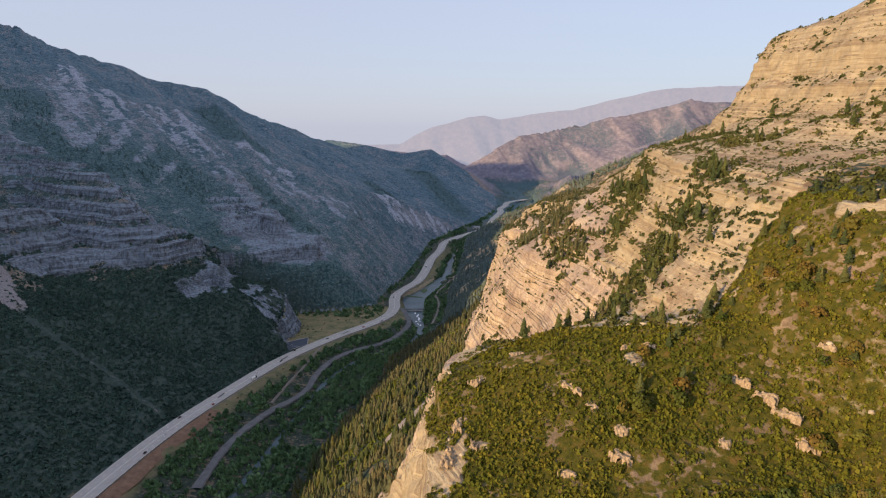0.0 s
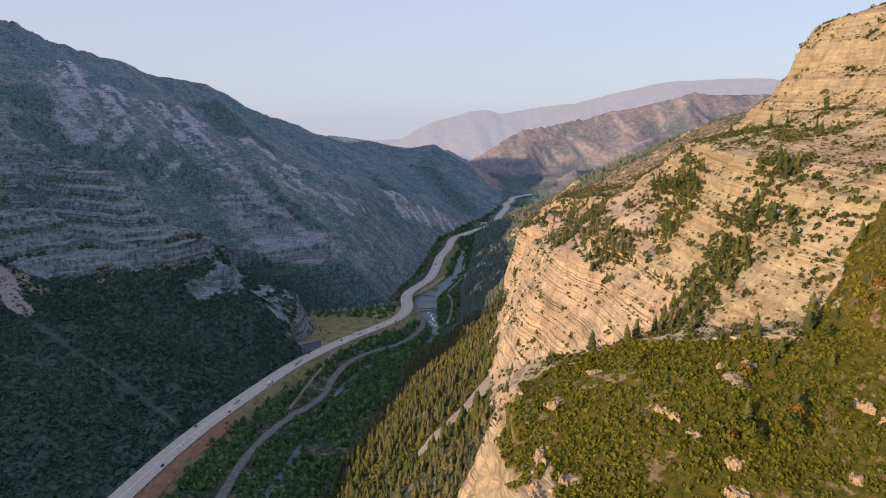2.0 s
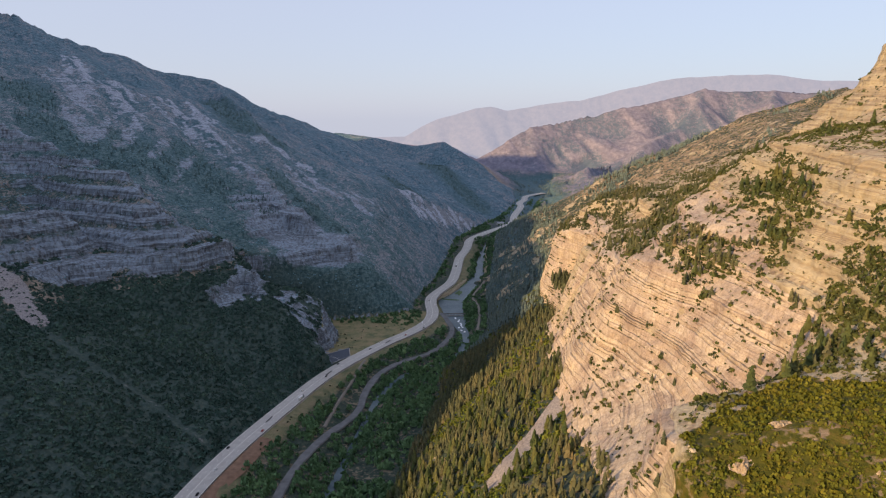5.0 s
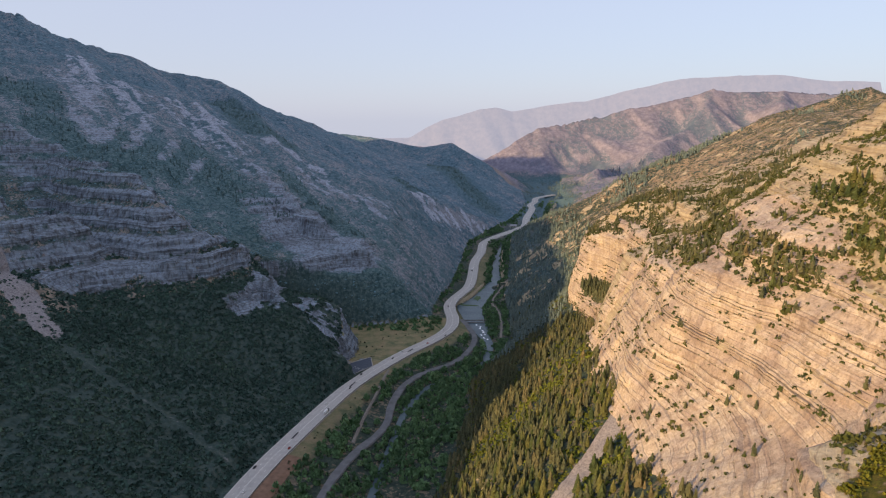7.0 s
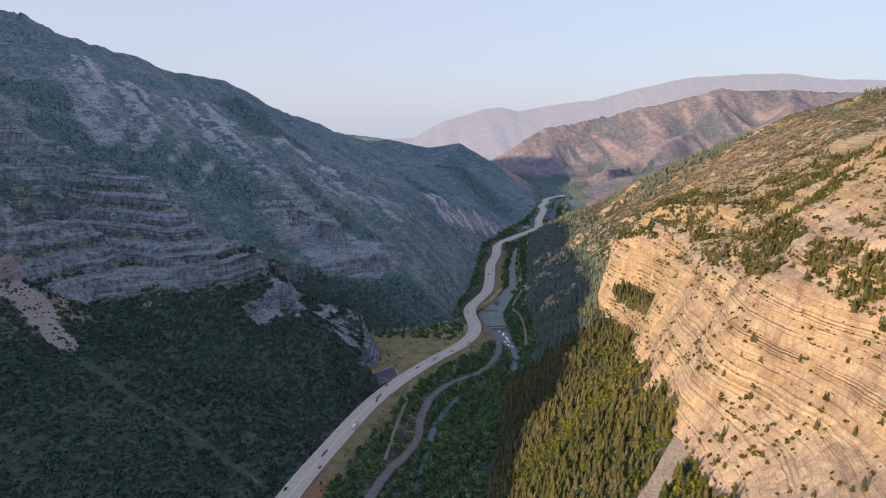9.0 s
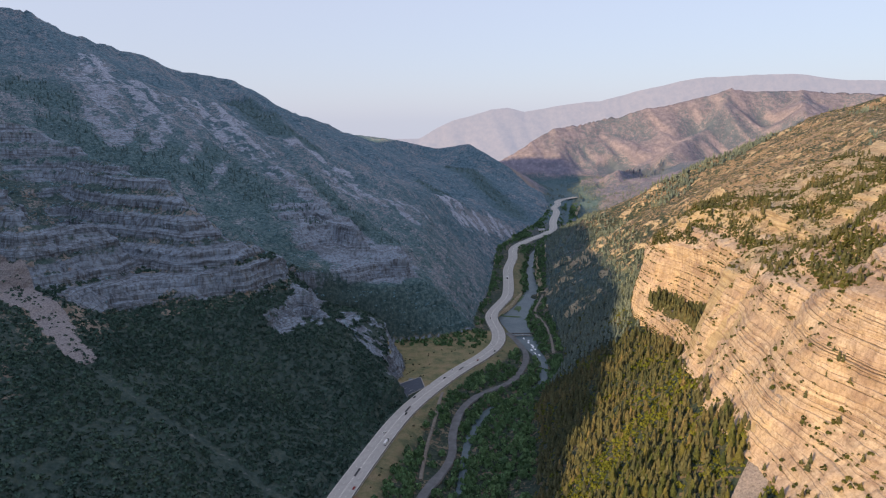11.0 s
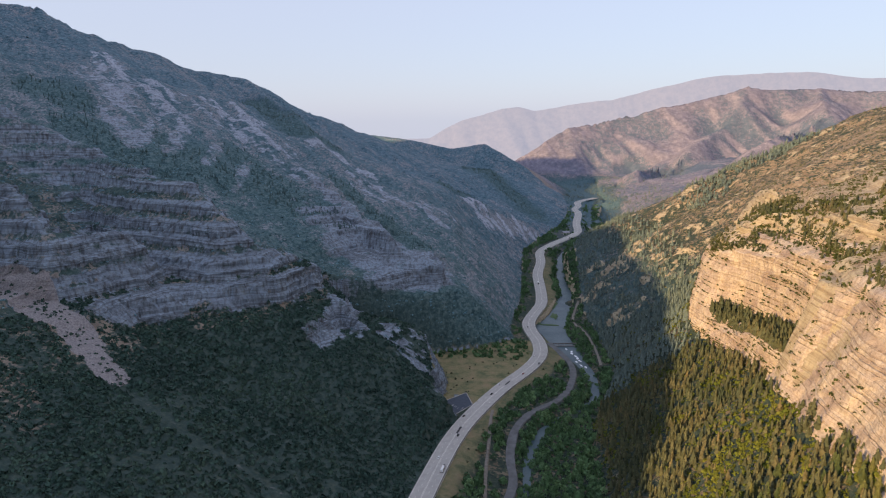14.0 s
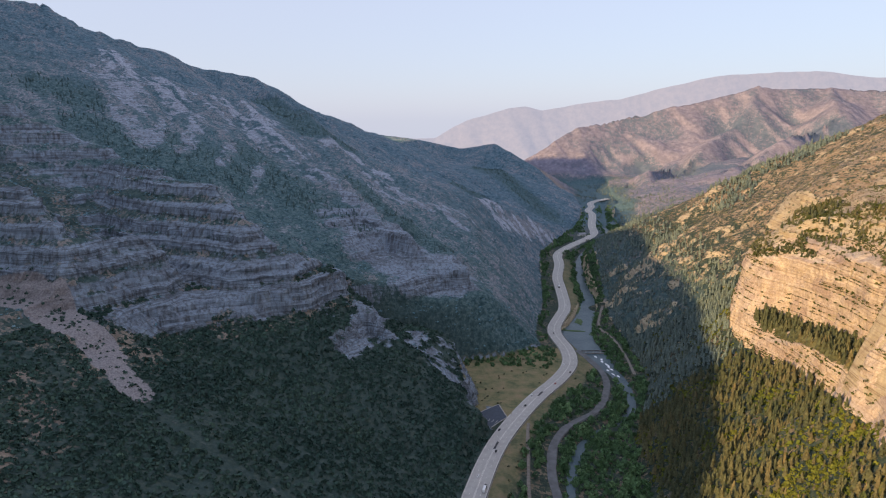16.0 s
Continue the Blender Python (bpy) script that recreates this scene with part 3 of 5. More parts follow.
norm = np.maximum(STEEP, 0.2)
VX, VY, VZ = GX - SX / norm * push, GY - SY / norm * push * 0.7, GZ


def sheet(name, x, y, z, material):
    rows, cols = x.shape
    mesh = bpy.data.meshes.new(name)
    mesh.vertices.add(rows * cols)
    mesh.vertices.foreach_set("co", np.stack([x, y, z], -1).astype(np.float32).ravel())
    at = np.arange(rows * cols).reshape(rows, cols)
    quads = np.stack([at[:-1, :-1], at[:-1, 1:], at[1:, 1:], at[1:, :-1]], -1).reshape(-1, 4)
    mesh.loops.add(quads.size)
    mesh.loops.foreach_set("vertex_index", quads.ravel().astype(np.int32))
    mesh.polygons.add(len(quads))
    mesh.polygons.foreach_set("loop_start", np.arange(0, quads.size, 4, dtype=np.int32))
    mesh.polygons.foreach_set("use_smooth", np.ones(len(quads), bool))
    mesh.update(calc_edges=True)
    mesh.validate()
    mesh.materials.append(material)
    return new(name, mesh)


def mask(ob, name, values):
    layer = ob.data.attributes.new(name, "FLOAT", "POINT")
    layer.data.foreach_set("value", values.astype(np.float32).ravel())


def cut_line(line, y):
    return np.interp(y, CUT, [p[0] for p in line])


jx = GX + 10 * fbm(GX, GY, 60, 3, 51)
X_FOOT, X_BASE, X_TOP = along(RIGHT_FOOT, GY), cut_line(BASE, GY), cut_line(TOP, GY)
SUNNY = GX > X_FOOT
N1, N2, N3 = fbm(GX, GY, 45, 4, 52), fbm(GX, GY, 180, 4, 53), fbm(GX, GY, 18, 3, 54)
SCREE_A = [(-900, 1040), (-822, 997), (-780, 975), (-731, 948), (-686, 927), (-642, 888), (-611, 865)]
SCREE_B = [(46, 668), (30, 640), (-10, 600), (-50, 560)]
TRAIL = [(-615, 862), (-519, 804), (-442, 785), (-360, 735)]
SCREE = np.maximum(ramp(30, 22, line_gap(GX, GY, SCREE_A) + 0.10 * (GX + 760) + 6 * N3) * ramp(236, 214, GZ + 10 * N3), ramp(13, 7, line_gap(GX, GY, SCREE_B)))
SCREE = np.maximum(SCREE, ramp(4.5, 2.0, line_gap(GX, GY, TRAIL) + 2 * N3) * 0.38)
ROCK = np.where(SUNNY & (GX < X_BASE - 4) & (GY < 1300), ROCK * 0.4, ROCK)
ROCK = np.where(SUNNY & (jx > X_BASE + 3) & (jx < X_TOP - 2) & (GY < 1225), np.maximum(ROCK, 0.9), ROCK)
LIP = np.interp(GX, [-10, 8, 38, 72, 88, 104, 128, 155, 176, 260], [318, 334, 350, 366, 340, 314, 298, 320, 342, 366])
MID = SUNNY & (jx > X_TOP) & (GY > LIP + 8 * N1) & (GY < 1270)
HIGH = SUNNY & ~MID & (GZ > 352 + 20 * N1) & (GY < 500)
BENCH = SUNNY & (jx > X_TOP - 4) & ~MID & ~HIGH & (GY < 450)
CORNICE = SUNNY & (alcove(GY) > 0.5) & (GZ > np.interp(GY, CUT, [p[1] for p in BASE]) + 20) & (GZ < np.interp(GY, CUT, [p[1] for p in BASE]) + 40) & (STEEP < 1.4)
ROCK = np.where(HIGH, np.maximum(ROCK * 0.8, 0.36 - 0.5 * N1 + 0.3 * N3), ROCK)
ROCK = np.where(CORNICE, 0.2, ROCK)
ROCK = np.where(MID, np.maximum(ROCK, 0.58 + 0.4 * N1), ROCK)
UPHILL = ramp(284, 318, GZ + 10 * N1)
ROCK = np.where(BENCH, np.maximum(ROCK * 0.35, ramp(0.34, 0.50, N3 * 0.6 + 0.5 * N1 + 0.12 * UPHILL)), ROCK)
# bare scars on the high spurs of the shaded mountain
SCARS = [  # half-width in metres, then plan points
    (36, [(-1186, 2046), (-1078, 1877), (-1014, 1751), (-964, 1652)]), (30, [(-1060, 1851), (-988, 1842), (-950, 1900), (-840, 1930)]),
    (24, [(-912, 1854), (-861, 1865), (-811, 1900)]), (11, [(-930, 1864), (-922, 1725), (-888, 1546)]), (12, [(-965, 1682), (-929, 1575)]),
    (13, [(-875, 1788), (-843, 1650), (-820, 1559)]), (18, [(-818, 1930), (-710, 1764), (-686, 1745)]), (5, [(-692, 1629), (-668, 1465)]),
    (6, [(-756, 1626), (-743, 1532)]), (20, [(-586, 1852), (-522, 1841), (-449, 1808), (-419, 1716)]), (14, [(-490, 1714), (-413, 1646)]),
    (15, [(-690, 1735), (-577, 1629), (-488, 1531), (-406, 1412)]), (16, [(-412, 1708), (-331, 1666), (-267, 1646)]), (13, [(-349, 1756), (-254, 1703)]),
    (16, [(-211, 2003), (-135, 2050)]), (26, [(-141, 1969), (-47, 2094), (63, 2136)]), (14, [(-60, 3060), (40, 2890), (120, 2790)]),
]
# Dark hollows: spur shading put into the scrub colour, with conifers on top.
HOLLOWS = [(60, [(-1012, 1595), (-931, 1543), (-841, 1488), (-755, 1488)]), (48, [(-865, 1600), (-777, 1549), (-680, 1492)]), (45, [(-719, 1660), (-663, 1586), (-567, 1474), (-453, 1446)]),
           (50, [(-885, 2329), (-676, 1968), (-558, 1900)]), (26, [(-530, 1690), (-477, 1616), (-384, 1527), (-324, 1476)]), (60, [(-1173, 1720), (-1108, 1710), (-1053, 1699)]), (60, [(-118, 2880), (-29, 2630), (57, 2461)]), (45, [(-248, 2234), (-154, 2023)])]
tear = 26 * fbm((GX + GY) * 2.4, (GX - GY) * 0.6, 60, 4, 56)
scar = np.zeros_like(GX)
for wide, line in SCARS:
    scar = np.maximum(scar, ramp(wide * 1.8 + 10, wide * 0.3, line_gap(GX, GY, line) + tear * min(1.0, wide / 16)))
scar = np.maximum(scar, 0.78 * ramp(130, 40, line_gap(GX, GY, [(-1090, 1900), (-960, 1850), (-820, 1900), (-700, 1770)]) + 1.5 * tear))
wooded_shade = np.zeros_like(GX)
for wide, line in HOLLOWS:
    wooded_shade = np.maximum(wooded_shade, ramp(wide * 1.5, wide * 0.4, line_gap(GX, GY, line) + 0.8 * tear + 16 * N1))
wooded_shade = wooded_shade * (1 - np.clip(scar, 0, 1))
SHADED = GX < along(SHADE_EDGE, GY)
HARD = ramp(120, 72, spur_gap(GX, GY) + 14 * N1) * ramp(92, 112, GZ)
ROCK = np.where(SHADED, np.maximum(ROCK * (0.3 + 0.7 * HARD), HARD * (0.95 * ramp(0.75, 1.35, STEEP + 0.3 * N3) + 0.25 * N1)), ROCK)
ROCK = np.where(SHADED & (GZ < 90) & (GY < 1700), ROCK * 0.25, ROCK)
chip = fbm(GX, GY, 9, 3, 58)
ROCK = np.where(SHADED, ROCK * (0.82 + 0.6 * chip), ROCK)
rib = ramp(58, 20, line_gap(GX, GY, [(-284, 1062), (-312, 1100), (-345, 1140), (-384, 1108), (-420, 1130)]))
level = GZ - 0.03 * (GY - 1100) - 5 * fbm(GX, GY, 190, 3, 41) + 2.5 * N3
riser = np.zeros_like(GX)
for low, high in BEDS:
    riser = np.maximum(riser, ramp(low - 3, low + 2, level) * ramp(high + 5, high - 1, level))
low_band = ramp(120, 80, spur_gap(GX, GY) + 20 * N1) * ramp(101, 106, level) * ramp(138, 130, level) * ramp(1350, 1250, GY)
ROCK = np.where(SHADED, np.maximum(ROCK * (0.45 + 0.55 * riser), np.maximum(HARD * (0.22 + 0.66 * riser), 0.85 * low_band) + 0.36 * N3 + 0.3 * chip - 0.3 * (1 - HARD) * (1 - low_band)), ROCK)
ROCK = np.maximum(ROCK, rib * (0.40 + 0.9 * N3 + 0.8 * chip))
SECOND = ramp(88, 62, line_gap(GX, GY, CLIFF_LINES[2]) + 8 * N1) * ramp(98, 110, GZ + 5 * N3) * ramp(225, 195, GZ)
ROCK = np.maximum(ROCK, SECOND * (0.74 + 0.35 * N3 + 0.2 * chip))
ROCK = np.where(SHADED, np.maximum(ROCK * np.where(GY > 1500, 0.35, 1.0), scar * (0.50 + 1.1 * fbm((GX + GY) * 3.2, (GX - GY) * 0.55, 60, 4, 55) + 0.8 * chip)), ROCK)
ROCK = np.maximum(ROCK, ramp(17, 6, RIB_GAP + 9 * N3) * (0.62 + 0.7 * chip))
ROCK = np.where(SUNNY & (GY > 1230) & (GZ > 100), np.maximum(ROCK, 0.2 + 0.7 * chip + 0.4 * N3 + 0.2 * N1), ROCK)
ROCK = ROCK * ramp(2950, 2500, GY)
crag = fbm(GX * 1.6 + 0.5 * GY, GY * 0.5, 90, 4, 59)
ROCK = np.where(~SHADED & (GY > 2500), np.maximum(ROCK, ramp(2500, 2900, GY) * (ramp(110, 170, GZ) * (0.12 + 0.9 * crag + 0.35 * N1) + 0.1 * ramp(0.5, 1.0, STEEP))), ROCK)
# Gully shading is painted through the cover: deeper means greener and darker.
HOLLOW = np.clip(gully / 45.0, 0, 1.4) + np.where(left_side, 0.7 * ramp(2300, 2800, GY), 0.0)
LOWLAND = ramp(115, 70, GZ + 30 * N2) * ramp(2150, 2450, GY) * ramp(60, 0, GX - 330 - 0.36 * (GY - 2450) + 60 * N2)
GREEN = np.where(SHADED, 1.05 + 0.2 * N2, 0.5)
STREAK = fbm((GX + GY) * 2.6, (GX - GY) * 0.45, 60, 4, 57)
GREEN = np.where(SHADED & (GZ > 140) | SHADED & (GY > 1350), 0.74 + 0.5 * STREAK + 0.3 * N1 + 0.15 * N2 - ramp(1350, 1700, GY) * (0.35 - 0.4 * HOLLOW) + 0.6 * wooded_shade, GREEN)
GREEN = np.where(SHADED, GREEN - 0.7 * ramp(34, 14, line_gap(GX, GY, [(-130, 2015), (-53, 2085), (20, 2165)]) + 14 * N3), GREEN)
GREEN = np.where(SUNNY, 0.32 + 0.5 * N1, GREEN)
GREEN = np.where(SUNNY & (GX < X_BASE) & (GY < 1250), 0.8, GREEN)
MARGIN = BENCH & (jx < X_TOP + 12 + 14 * N1) & (GY > 225)
ROCK = np.where(MARGIN, np.maximum(ROCK, 0.48 + 0.6 * N3 + 0.3 * N1), ROCK)
GREEN = np.where(BENCH, 0.9 - 0.18 * UPHILL + 0.35 * N1 + 0.25 * N3, GREEN)
GREEN = np.where(MID, 0.16 + 0.6 * N1 + 0.3 * N3, GREEN)
GREEN = np.where(HIGH, 0.55 + 0.8 * N1 + 0.2 * N3, GREEN)
GREEN = np.where(CORNICE, 0.8, GREEN)
GREEN = np.where((GY > 1230) & SUNNY, 0.85 - 0.42 * ramp(110, 230, GZ + 40 * N2) + 0.3 * N2 + 0.2 * N1, GREEN)
GREEN = np.where((GY > 2450) & ~SHADED, np.maximum(0.02 + 0.5 * HOLLOW + 0.45 * N2, LOWLAND), GREEN)
FLAT = FLOOR & ~SHADED
MEADOW = np.where(FLAT & (GX < along(ROAD, GY)) & (GY > 1050) & (GY < 1330), ramp(0.9, 0.5, N2 * 0.4 + N1 * 0.3 + 0.5 * ramp(1215, 1270, GY + 20 * N1)), 0.0)
MEADOW = np.where(FLAT & (GX > along(ROAD, GY)) & (GX < along(ROAD, GY) + 40), 0.75 * ramp(2050, 1800, GY) * ramp(46, 26, GX - along(ROAD, GY) + 10 * N1), MEADOW)
GREEN = np.where(FLAT, 0.78, GREEN)
# Where rock takes the haze-blue tint; a trace of it elsewhere.
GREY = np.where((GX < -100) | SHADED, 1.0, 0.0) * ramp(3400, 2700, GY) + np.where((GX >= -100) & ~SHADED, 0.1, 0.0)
SCREE = SCREE * (GY < 1400)

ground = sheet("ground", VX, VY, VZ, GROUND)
hard_face = 0.25 * (ROCK[:-1, :-1] + ROCK[1:, :-1] + ROCK[:-1, 1:] + ROCK[1:, 1:]) > 0.5
hard_face &= GX[:-1, :-1] < -150
ground.data.polygons.foreach_set("use_smooth", ~hard_face.ravel())
tagged(ground, "canyon slopes with layered cliffs, scrub and dry soil", "ground", kind="structure")
# Ground masks, among them painted haze and blue shade that grow with distance.
for key, values in (("bed", bed), ("rock", ROCK), ("green", GREEN), ("meadow", MEADOW), ("scree", SCREE), ("grey", GREY), ("sage", np.maximum(np.where(SHADED, np.maximum(0.22 + 0.28 * ramp(150, 260, GZ), ramp(1190, 1330, GY)), np.where(SUNNY, 0.6 * ramp(1220, 1400, GY) * ramp(130, 70, GZ), 0.0)), LOWLAND)), ("mauve", ramp(1700, 2900, GY) * ramp(-60, 120, GX - along(SHADE_EDGE, GY) + 30 * N2) * (1 - LOWLAND)), ("dusty", ramp(1230, 2200, GY) * np.where(SHADED, 1.0 - 0.75 * wooded_shade, 0.35)), ("lush", np.where(BENCH, 1.0, 0.0))):
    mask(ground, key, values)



# ---------------------------------------------------------------- the sunlit cliff: level courses, joints and ledges
def sunlit_cliff():
    r = random.Random(5)
    us, which, along_bed, soft_bed, tone_bed, jut_bed, wide_bed = [], [], [], [], [], [], []
    u, b = 70.0, 0
    while u < 345:
        soft = b % 2 == 1 and r.random() < 0.75
        thick = r.uniform(0.5, 1.2) if soft else r.choice((1.2, 1.6, 2.4, 3.2, 4.5, 6.5)) * r.uniform(0.8, 1.2)
        n = max(1, round(thick / 1.5))
        for i in range(n + 1):
            us.append(u + thick * i / n)
            which.append(b)
            along_bed.append(i / n)
        soft_bed.append(float(soft))
        tone_bed.append(r.random())
        jut_bed.append(-(r.uniform(1.2, 2.4) if r.random() < 0.22 else r.uniform(0.2, 0.8)) if soft else r.uniform(-0.4, 0.9))
        wide_bed.append(r.uniform(5, 13))
        u, b = u + thick, b + 1
    us, which, v = np.array(us), np.array(which), np.array(along_bed)
    rows = np.nonzero((YS > 317) & (YS < 1228))[0]
    ys = YS[rows]
    low = np.interp(ys, CUT, [p[1] for p in BASE]) - 9
    high = np.interp(ys, CUT, [p[1] for p in TOP])
    pitch = (np.interp(ys, CUT, [p[1] for p in BAND]) - high) / np.maximum(np.interp(ys, CUT, [p[0] for p in BAND]) - np.interp(ys, CUT, [p[0] for p in TOP]), 1.0)
    high = high + 1.5 + 0.85 * ramp(0.4, 0.7, pitch) * ramp(345, 395, ys) * ramp(1200, 1120, ys) * np.maximum(np.interp(ys, CUT, [p[1] for p in BAND]) - high, 0)
    dip = 0.05 * (ys - 700) + 3 * fbm(ys, ys * 0, 150, 2, 91)
    z = np.clip(us[:, None] + dip[None], low[None], high[None])
    x = np.empty_like(z)
    for k, j in enumerate(rows):
        near = (GX[j] > X_WALL_FOOT[j] - 45) & (GX[j] < X_WALL_TOP[j] + 190)
        x[:, k] = np.interp(z[:, k], np.maximum.accumulate(GZ[j][near]), GX[j][near])
    y = np.repeat(ys[None], len(us), 0)
    jut, wide, soft, tone = (np.array(t)[which][:, None] for t in (jut_bed, wide_bed, soft_bed, tone_bed))
    bed_no = which[:, None] + np.zeros_like(y)
    block = np.floor((y + 13.7 * bed_no + 3 * fbm(y, bed_no * 9.0, 14, 2, 92)) / wide).astype(np.int64)
    chip = lattice(block, bed_no.astype(np.int64), 7)
    lean = np.clip(np.gradient(x, axis=0) / np.maximum(np.gradient(z, axis=0), 0.05), 1.0, 2.6)
    cleft = ramp(0.16, 0.0, np.abs(fbm(y + 0.25 * z, z * 0.12, 46, 3, 99)))
    bulge = 3.4 * fbm(y, z * 0.35, 70, 3, 100) + 1.6 * fbm(y + 0.8 * z, z - 0.3 * y, 16, 3, 103) - 2.6 * cleft * ramp(-0.3, 0.3, fbm(y, z, 90, 2, 101))
    out = 2.6 + bulge + lean * jut * np.clip(0.35 + 2.0 * fbm(y, bed_no * 31.0, 38, 3, 93), 0.0, 1.7) + (1.0 * chip - 0.5) * (1 - 0.6 * soft) + 1.5 * fbm(y, z, 6, 3, 94) + 0.5 * v[:, None] + 0.9 * fbm(y, z * 0.4, 30, 3, 95)
    fade = ramp(317, 335, ys) * ramp(1228, 1212, ys)
    rim = ramp(2.5, 0.5, high[None] - z)
    out = out * fade[None] * (1 - rim) - 3.5 * (1 - fade[None]) - 1.5 * rim
    foot = ramp(1.0, 6.0, z - low[None])
    out = out * foot - 2.0 * (1 - foot)
    slant = np.gradient(x, axis=1) / np.gradient(ys)[None]
    n = np.sqrt(1 + slant ** 2)
    ob = sheet("cliff_face", x - out / n, y + 0.8 * out * np.clip(slant, -1.5, 1.5) / n, z, CLIFF)
    ob.data.polygons.foreach_set("use_smooth", np.zeros(len(ob.data.polygons), bool))
    mask(ob, "bed", us[:, None] + np.zeros_like(y))
    mask(ob, "soft", soft * ramp(-0.05, 0.3, fbm(y, bed_no * 17.0, 35, 3, 96)))
    mask(ob, "course", np.clip(tone + 0.12 * (lattice(block, bed_no.astype(np.int64), 8) - 0.5), 0, 1))
    bm = bmesh.new()
    bm.from_mesh(ob.data)
    bmesh.ops.delete(bm, geom=[f for f in bm.faces if f.calc_area() < 1e-4], context="FACES")
    bm.to_mesh(ob.data)
    bm.free()
    tagged(ob, "cream and tan limestone cliff in level courses, sunlit", "cliff", kind="structure")
    spots = (z[1:] - z[:-1] > 0.3) & (np.random.default_rng(9).random(z[1:].shape) < 0.1 + 0.3 * soft[:-1])
    a, c = np.nonzero(spots & (fbm(y, z, 40, 3, 97)[:-1] > -0.1))
    faces = np.stack([(x - out / n - 0.4)[a, c], y[a, c], z[a, c] + 0.3], -1)
    brink = np.interp(ys, CUT, [p[1] for p in TOP])[None] + 4
    a, c = np.nonzero((z[1:] - z[:-1] > 0.3) & (z > brink)[:-1] & (fbm(y, z * 2.5, 55, 3, 98)[:-1] > 0.02))
    tops = np.stack([(x - out / n)[a, c], y[a, c], z[a, c]], -1)
    a, c = np.nonzero((z[1:] - z[:-1] > 0.3) & (soft[:-1] > 0.5) & (y[:-1] > 860) & (fbm(y, z * 1.5, 45, 3, 102)[:-1] > -0.12) & (np.random.default_rng(8).random(z[1:].shape) < 0.45))
    return faces, tops, np.stack([(x - out / n)[a, c] - 0.5, y[a, c], z[a, c] + 0.2], -1)


CLIFF_SPOTS, BRINK_SPOTS, SEAM_SPOTS = sunlit_cliff()


# ---------------------------------------------------------------- distant range behind the canyon
def far_range():
    tops = [(-1900, 262), (-1200, 250), (-700, 262), (-325, 268), (-87, 394), (189, 475), (310, 482), (426, 454), (650, 489), (961, 516), (1175, 576), (1495, 644), (1697, 667), (1979, 674), (2209, 678), (2457, 650), (2900, 620)]
    xs = np.linspace(-1900, 2900, 240)
    top = np.interp(xs, [p[0] for p in tops], [p[1] for p in tops])
    top = top + 14 * fbm(xs, xs * 0, 260, 5, 61) * ramp(260, 330, top)
    rows = np.linspace(0, 1, 40)[:, None]
    y = 4780 - 0.13 * np.maximum(xs - 600, 0) - 420 * (1 - rows) - 60 * (1 - rows) * fbm(xs, xs * 0, 300, 4, 62)
    z = -150 + (top + 150) * rows ** 0.9 - 150 * np.sin(rows * np.pi) * np.abs(fbm(np.broadcast_to(xs, (40, 240)) + 220 * rows, rows * 120 + xs * 0, 260, 4, 63))
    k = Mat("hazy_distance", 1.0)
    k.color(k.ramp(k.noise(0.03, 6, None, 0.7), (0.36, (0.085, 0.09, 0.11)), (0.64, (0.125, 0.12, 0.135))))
    # Bluish emission stands for the haze in front of the range.
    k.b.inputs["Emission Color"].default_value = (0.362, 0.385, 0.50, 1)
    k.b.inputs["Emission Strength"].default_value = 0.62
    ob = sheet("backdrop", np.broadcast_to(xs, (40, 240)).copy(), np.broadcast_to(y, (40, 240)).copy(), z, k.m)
    return tagged(ob, "pale hazy mountain range on the horizon", "mountain range", kind="structure")


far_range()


# ---------------------------------------------------------------- helpers for things
def part(name, bm, material, parent=None, label="", smooth=False):
    mesh = bpy.data.meshes.new(name)
    bm.to_mesh(mesh)
    bm.free()
    mesh.materials.append(material)
    if smooth:
        mesh.polygons.foreach_set("use_smooth", np.ones(len(mesh.polygons), bool))
    ob = new(name, mesh)
    ob.parent = parent
    return tagged(ob, label)


def from_arrays(name, verts, faces, material, parent=None, tint=None):
    mesh = bpy.data.meshes.new(name)
    n = faces.shape[1]
    mesh.vertices.add(len(verts))
    mesh.vertices.foreach_set("co", verts.astype(np.float32).ravel())
    mesh.loops.add(faces.size)
    mesh.loops.foreach_set("vertex_index", faces.astype(np.int32).ravel())
    mesh.polygons.add(len(faces))
    mesh.polygons.foreach_set("loop_start", np.arange(0, faces.size, n, dtype=np.int32))
    mesh.update(calc_edges=True)
    mesh.materials.append(material)
    if tint is not None:
        layer = mesh.attributes.new("tint", "FLOAT", "POINT")
        layer.data.foreach_set("value", tint.astype(np.float32))
    ob = new(name, mesh)
    ob.parent = parent
    return ob


def box(bm, x0, x1, y0, y1, z0, z1, bevel=0.0):
    m = Matrix.Translation(((x0 + x1) / 2, (y0 + y1) / 2, (z0 + z1) / 2)) @ Matrix.Diagonal((x1 - x0, y1 - y0, z1 - z0, 1))
    made = bmesh.ops.create_cube(bm, size=1, matrix=m)
    if bevel:
        edges = list({e for v in made["verts"] for e in v.link_edges})
        bmesh.ops.bevel(bm, geom=edges, offset=bevel, segments=2, affect="EDGES")


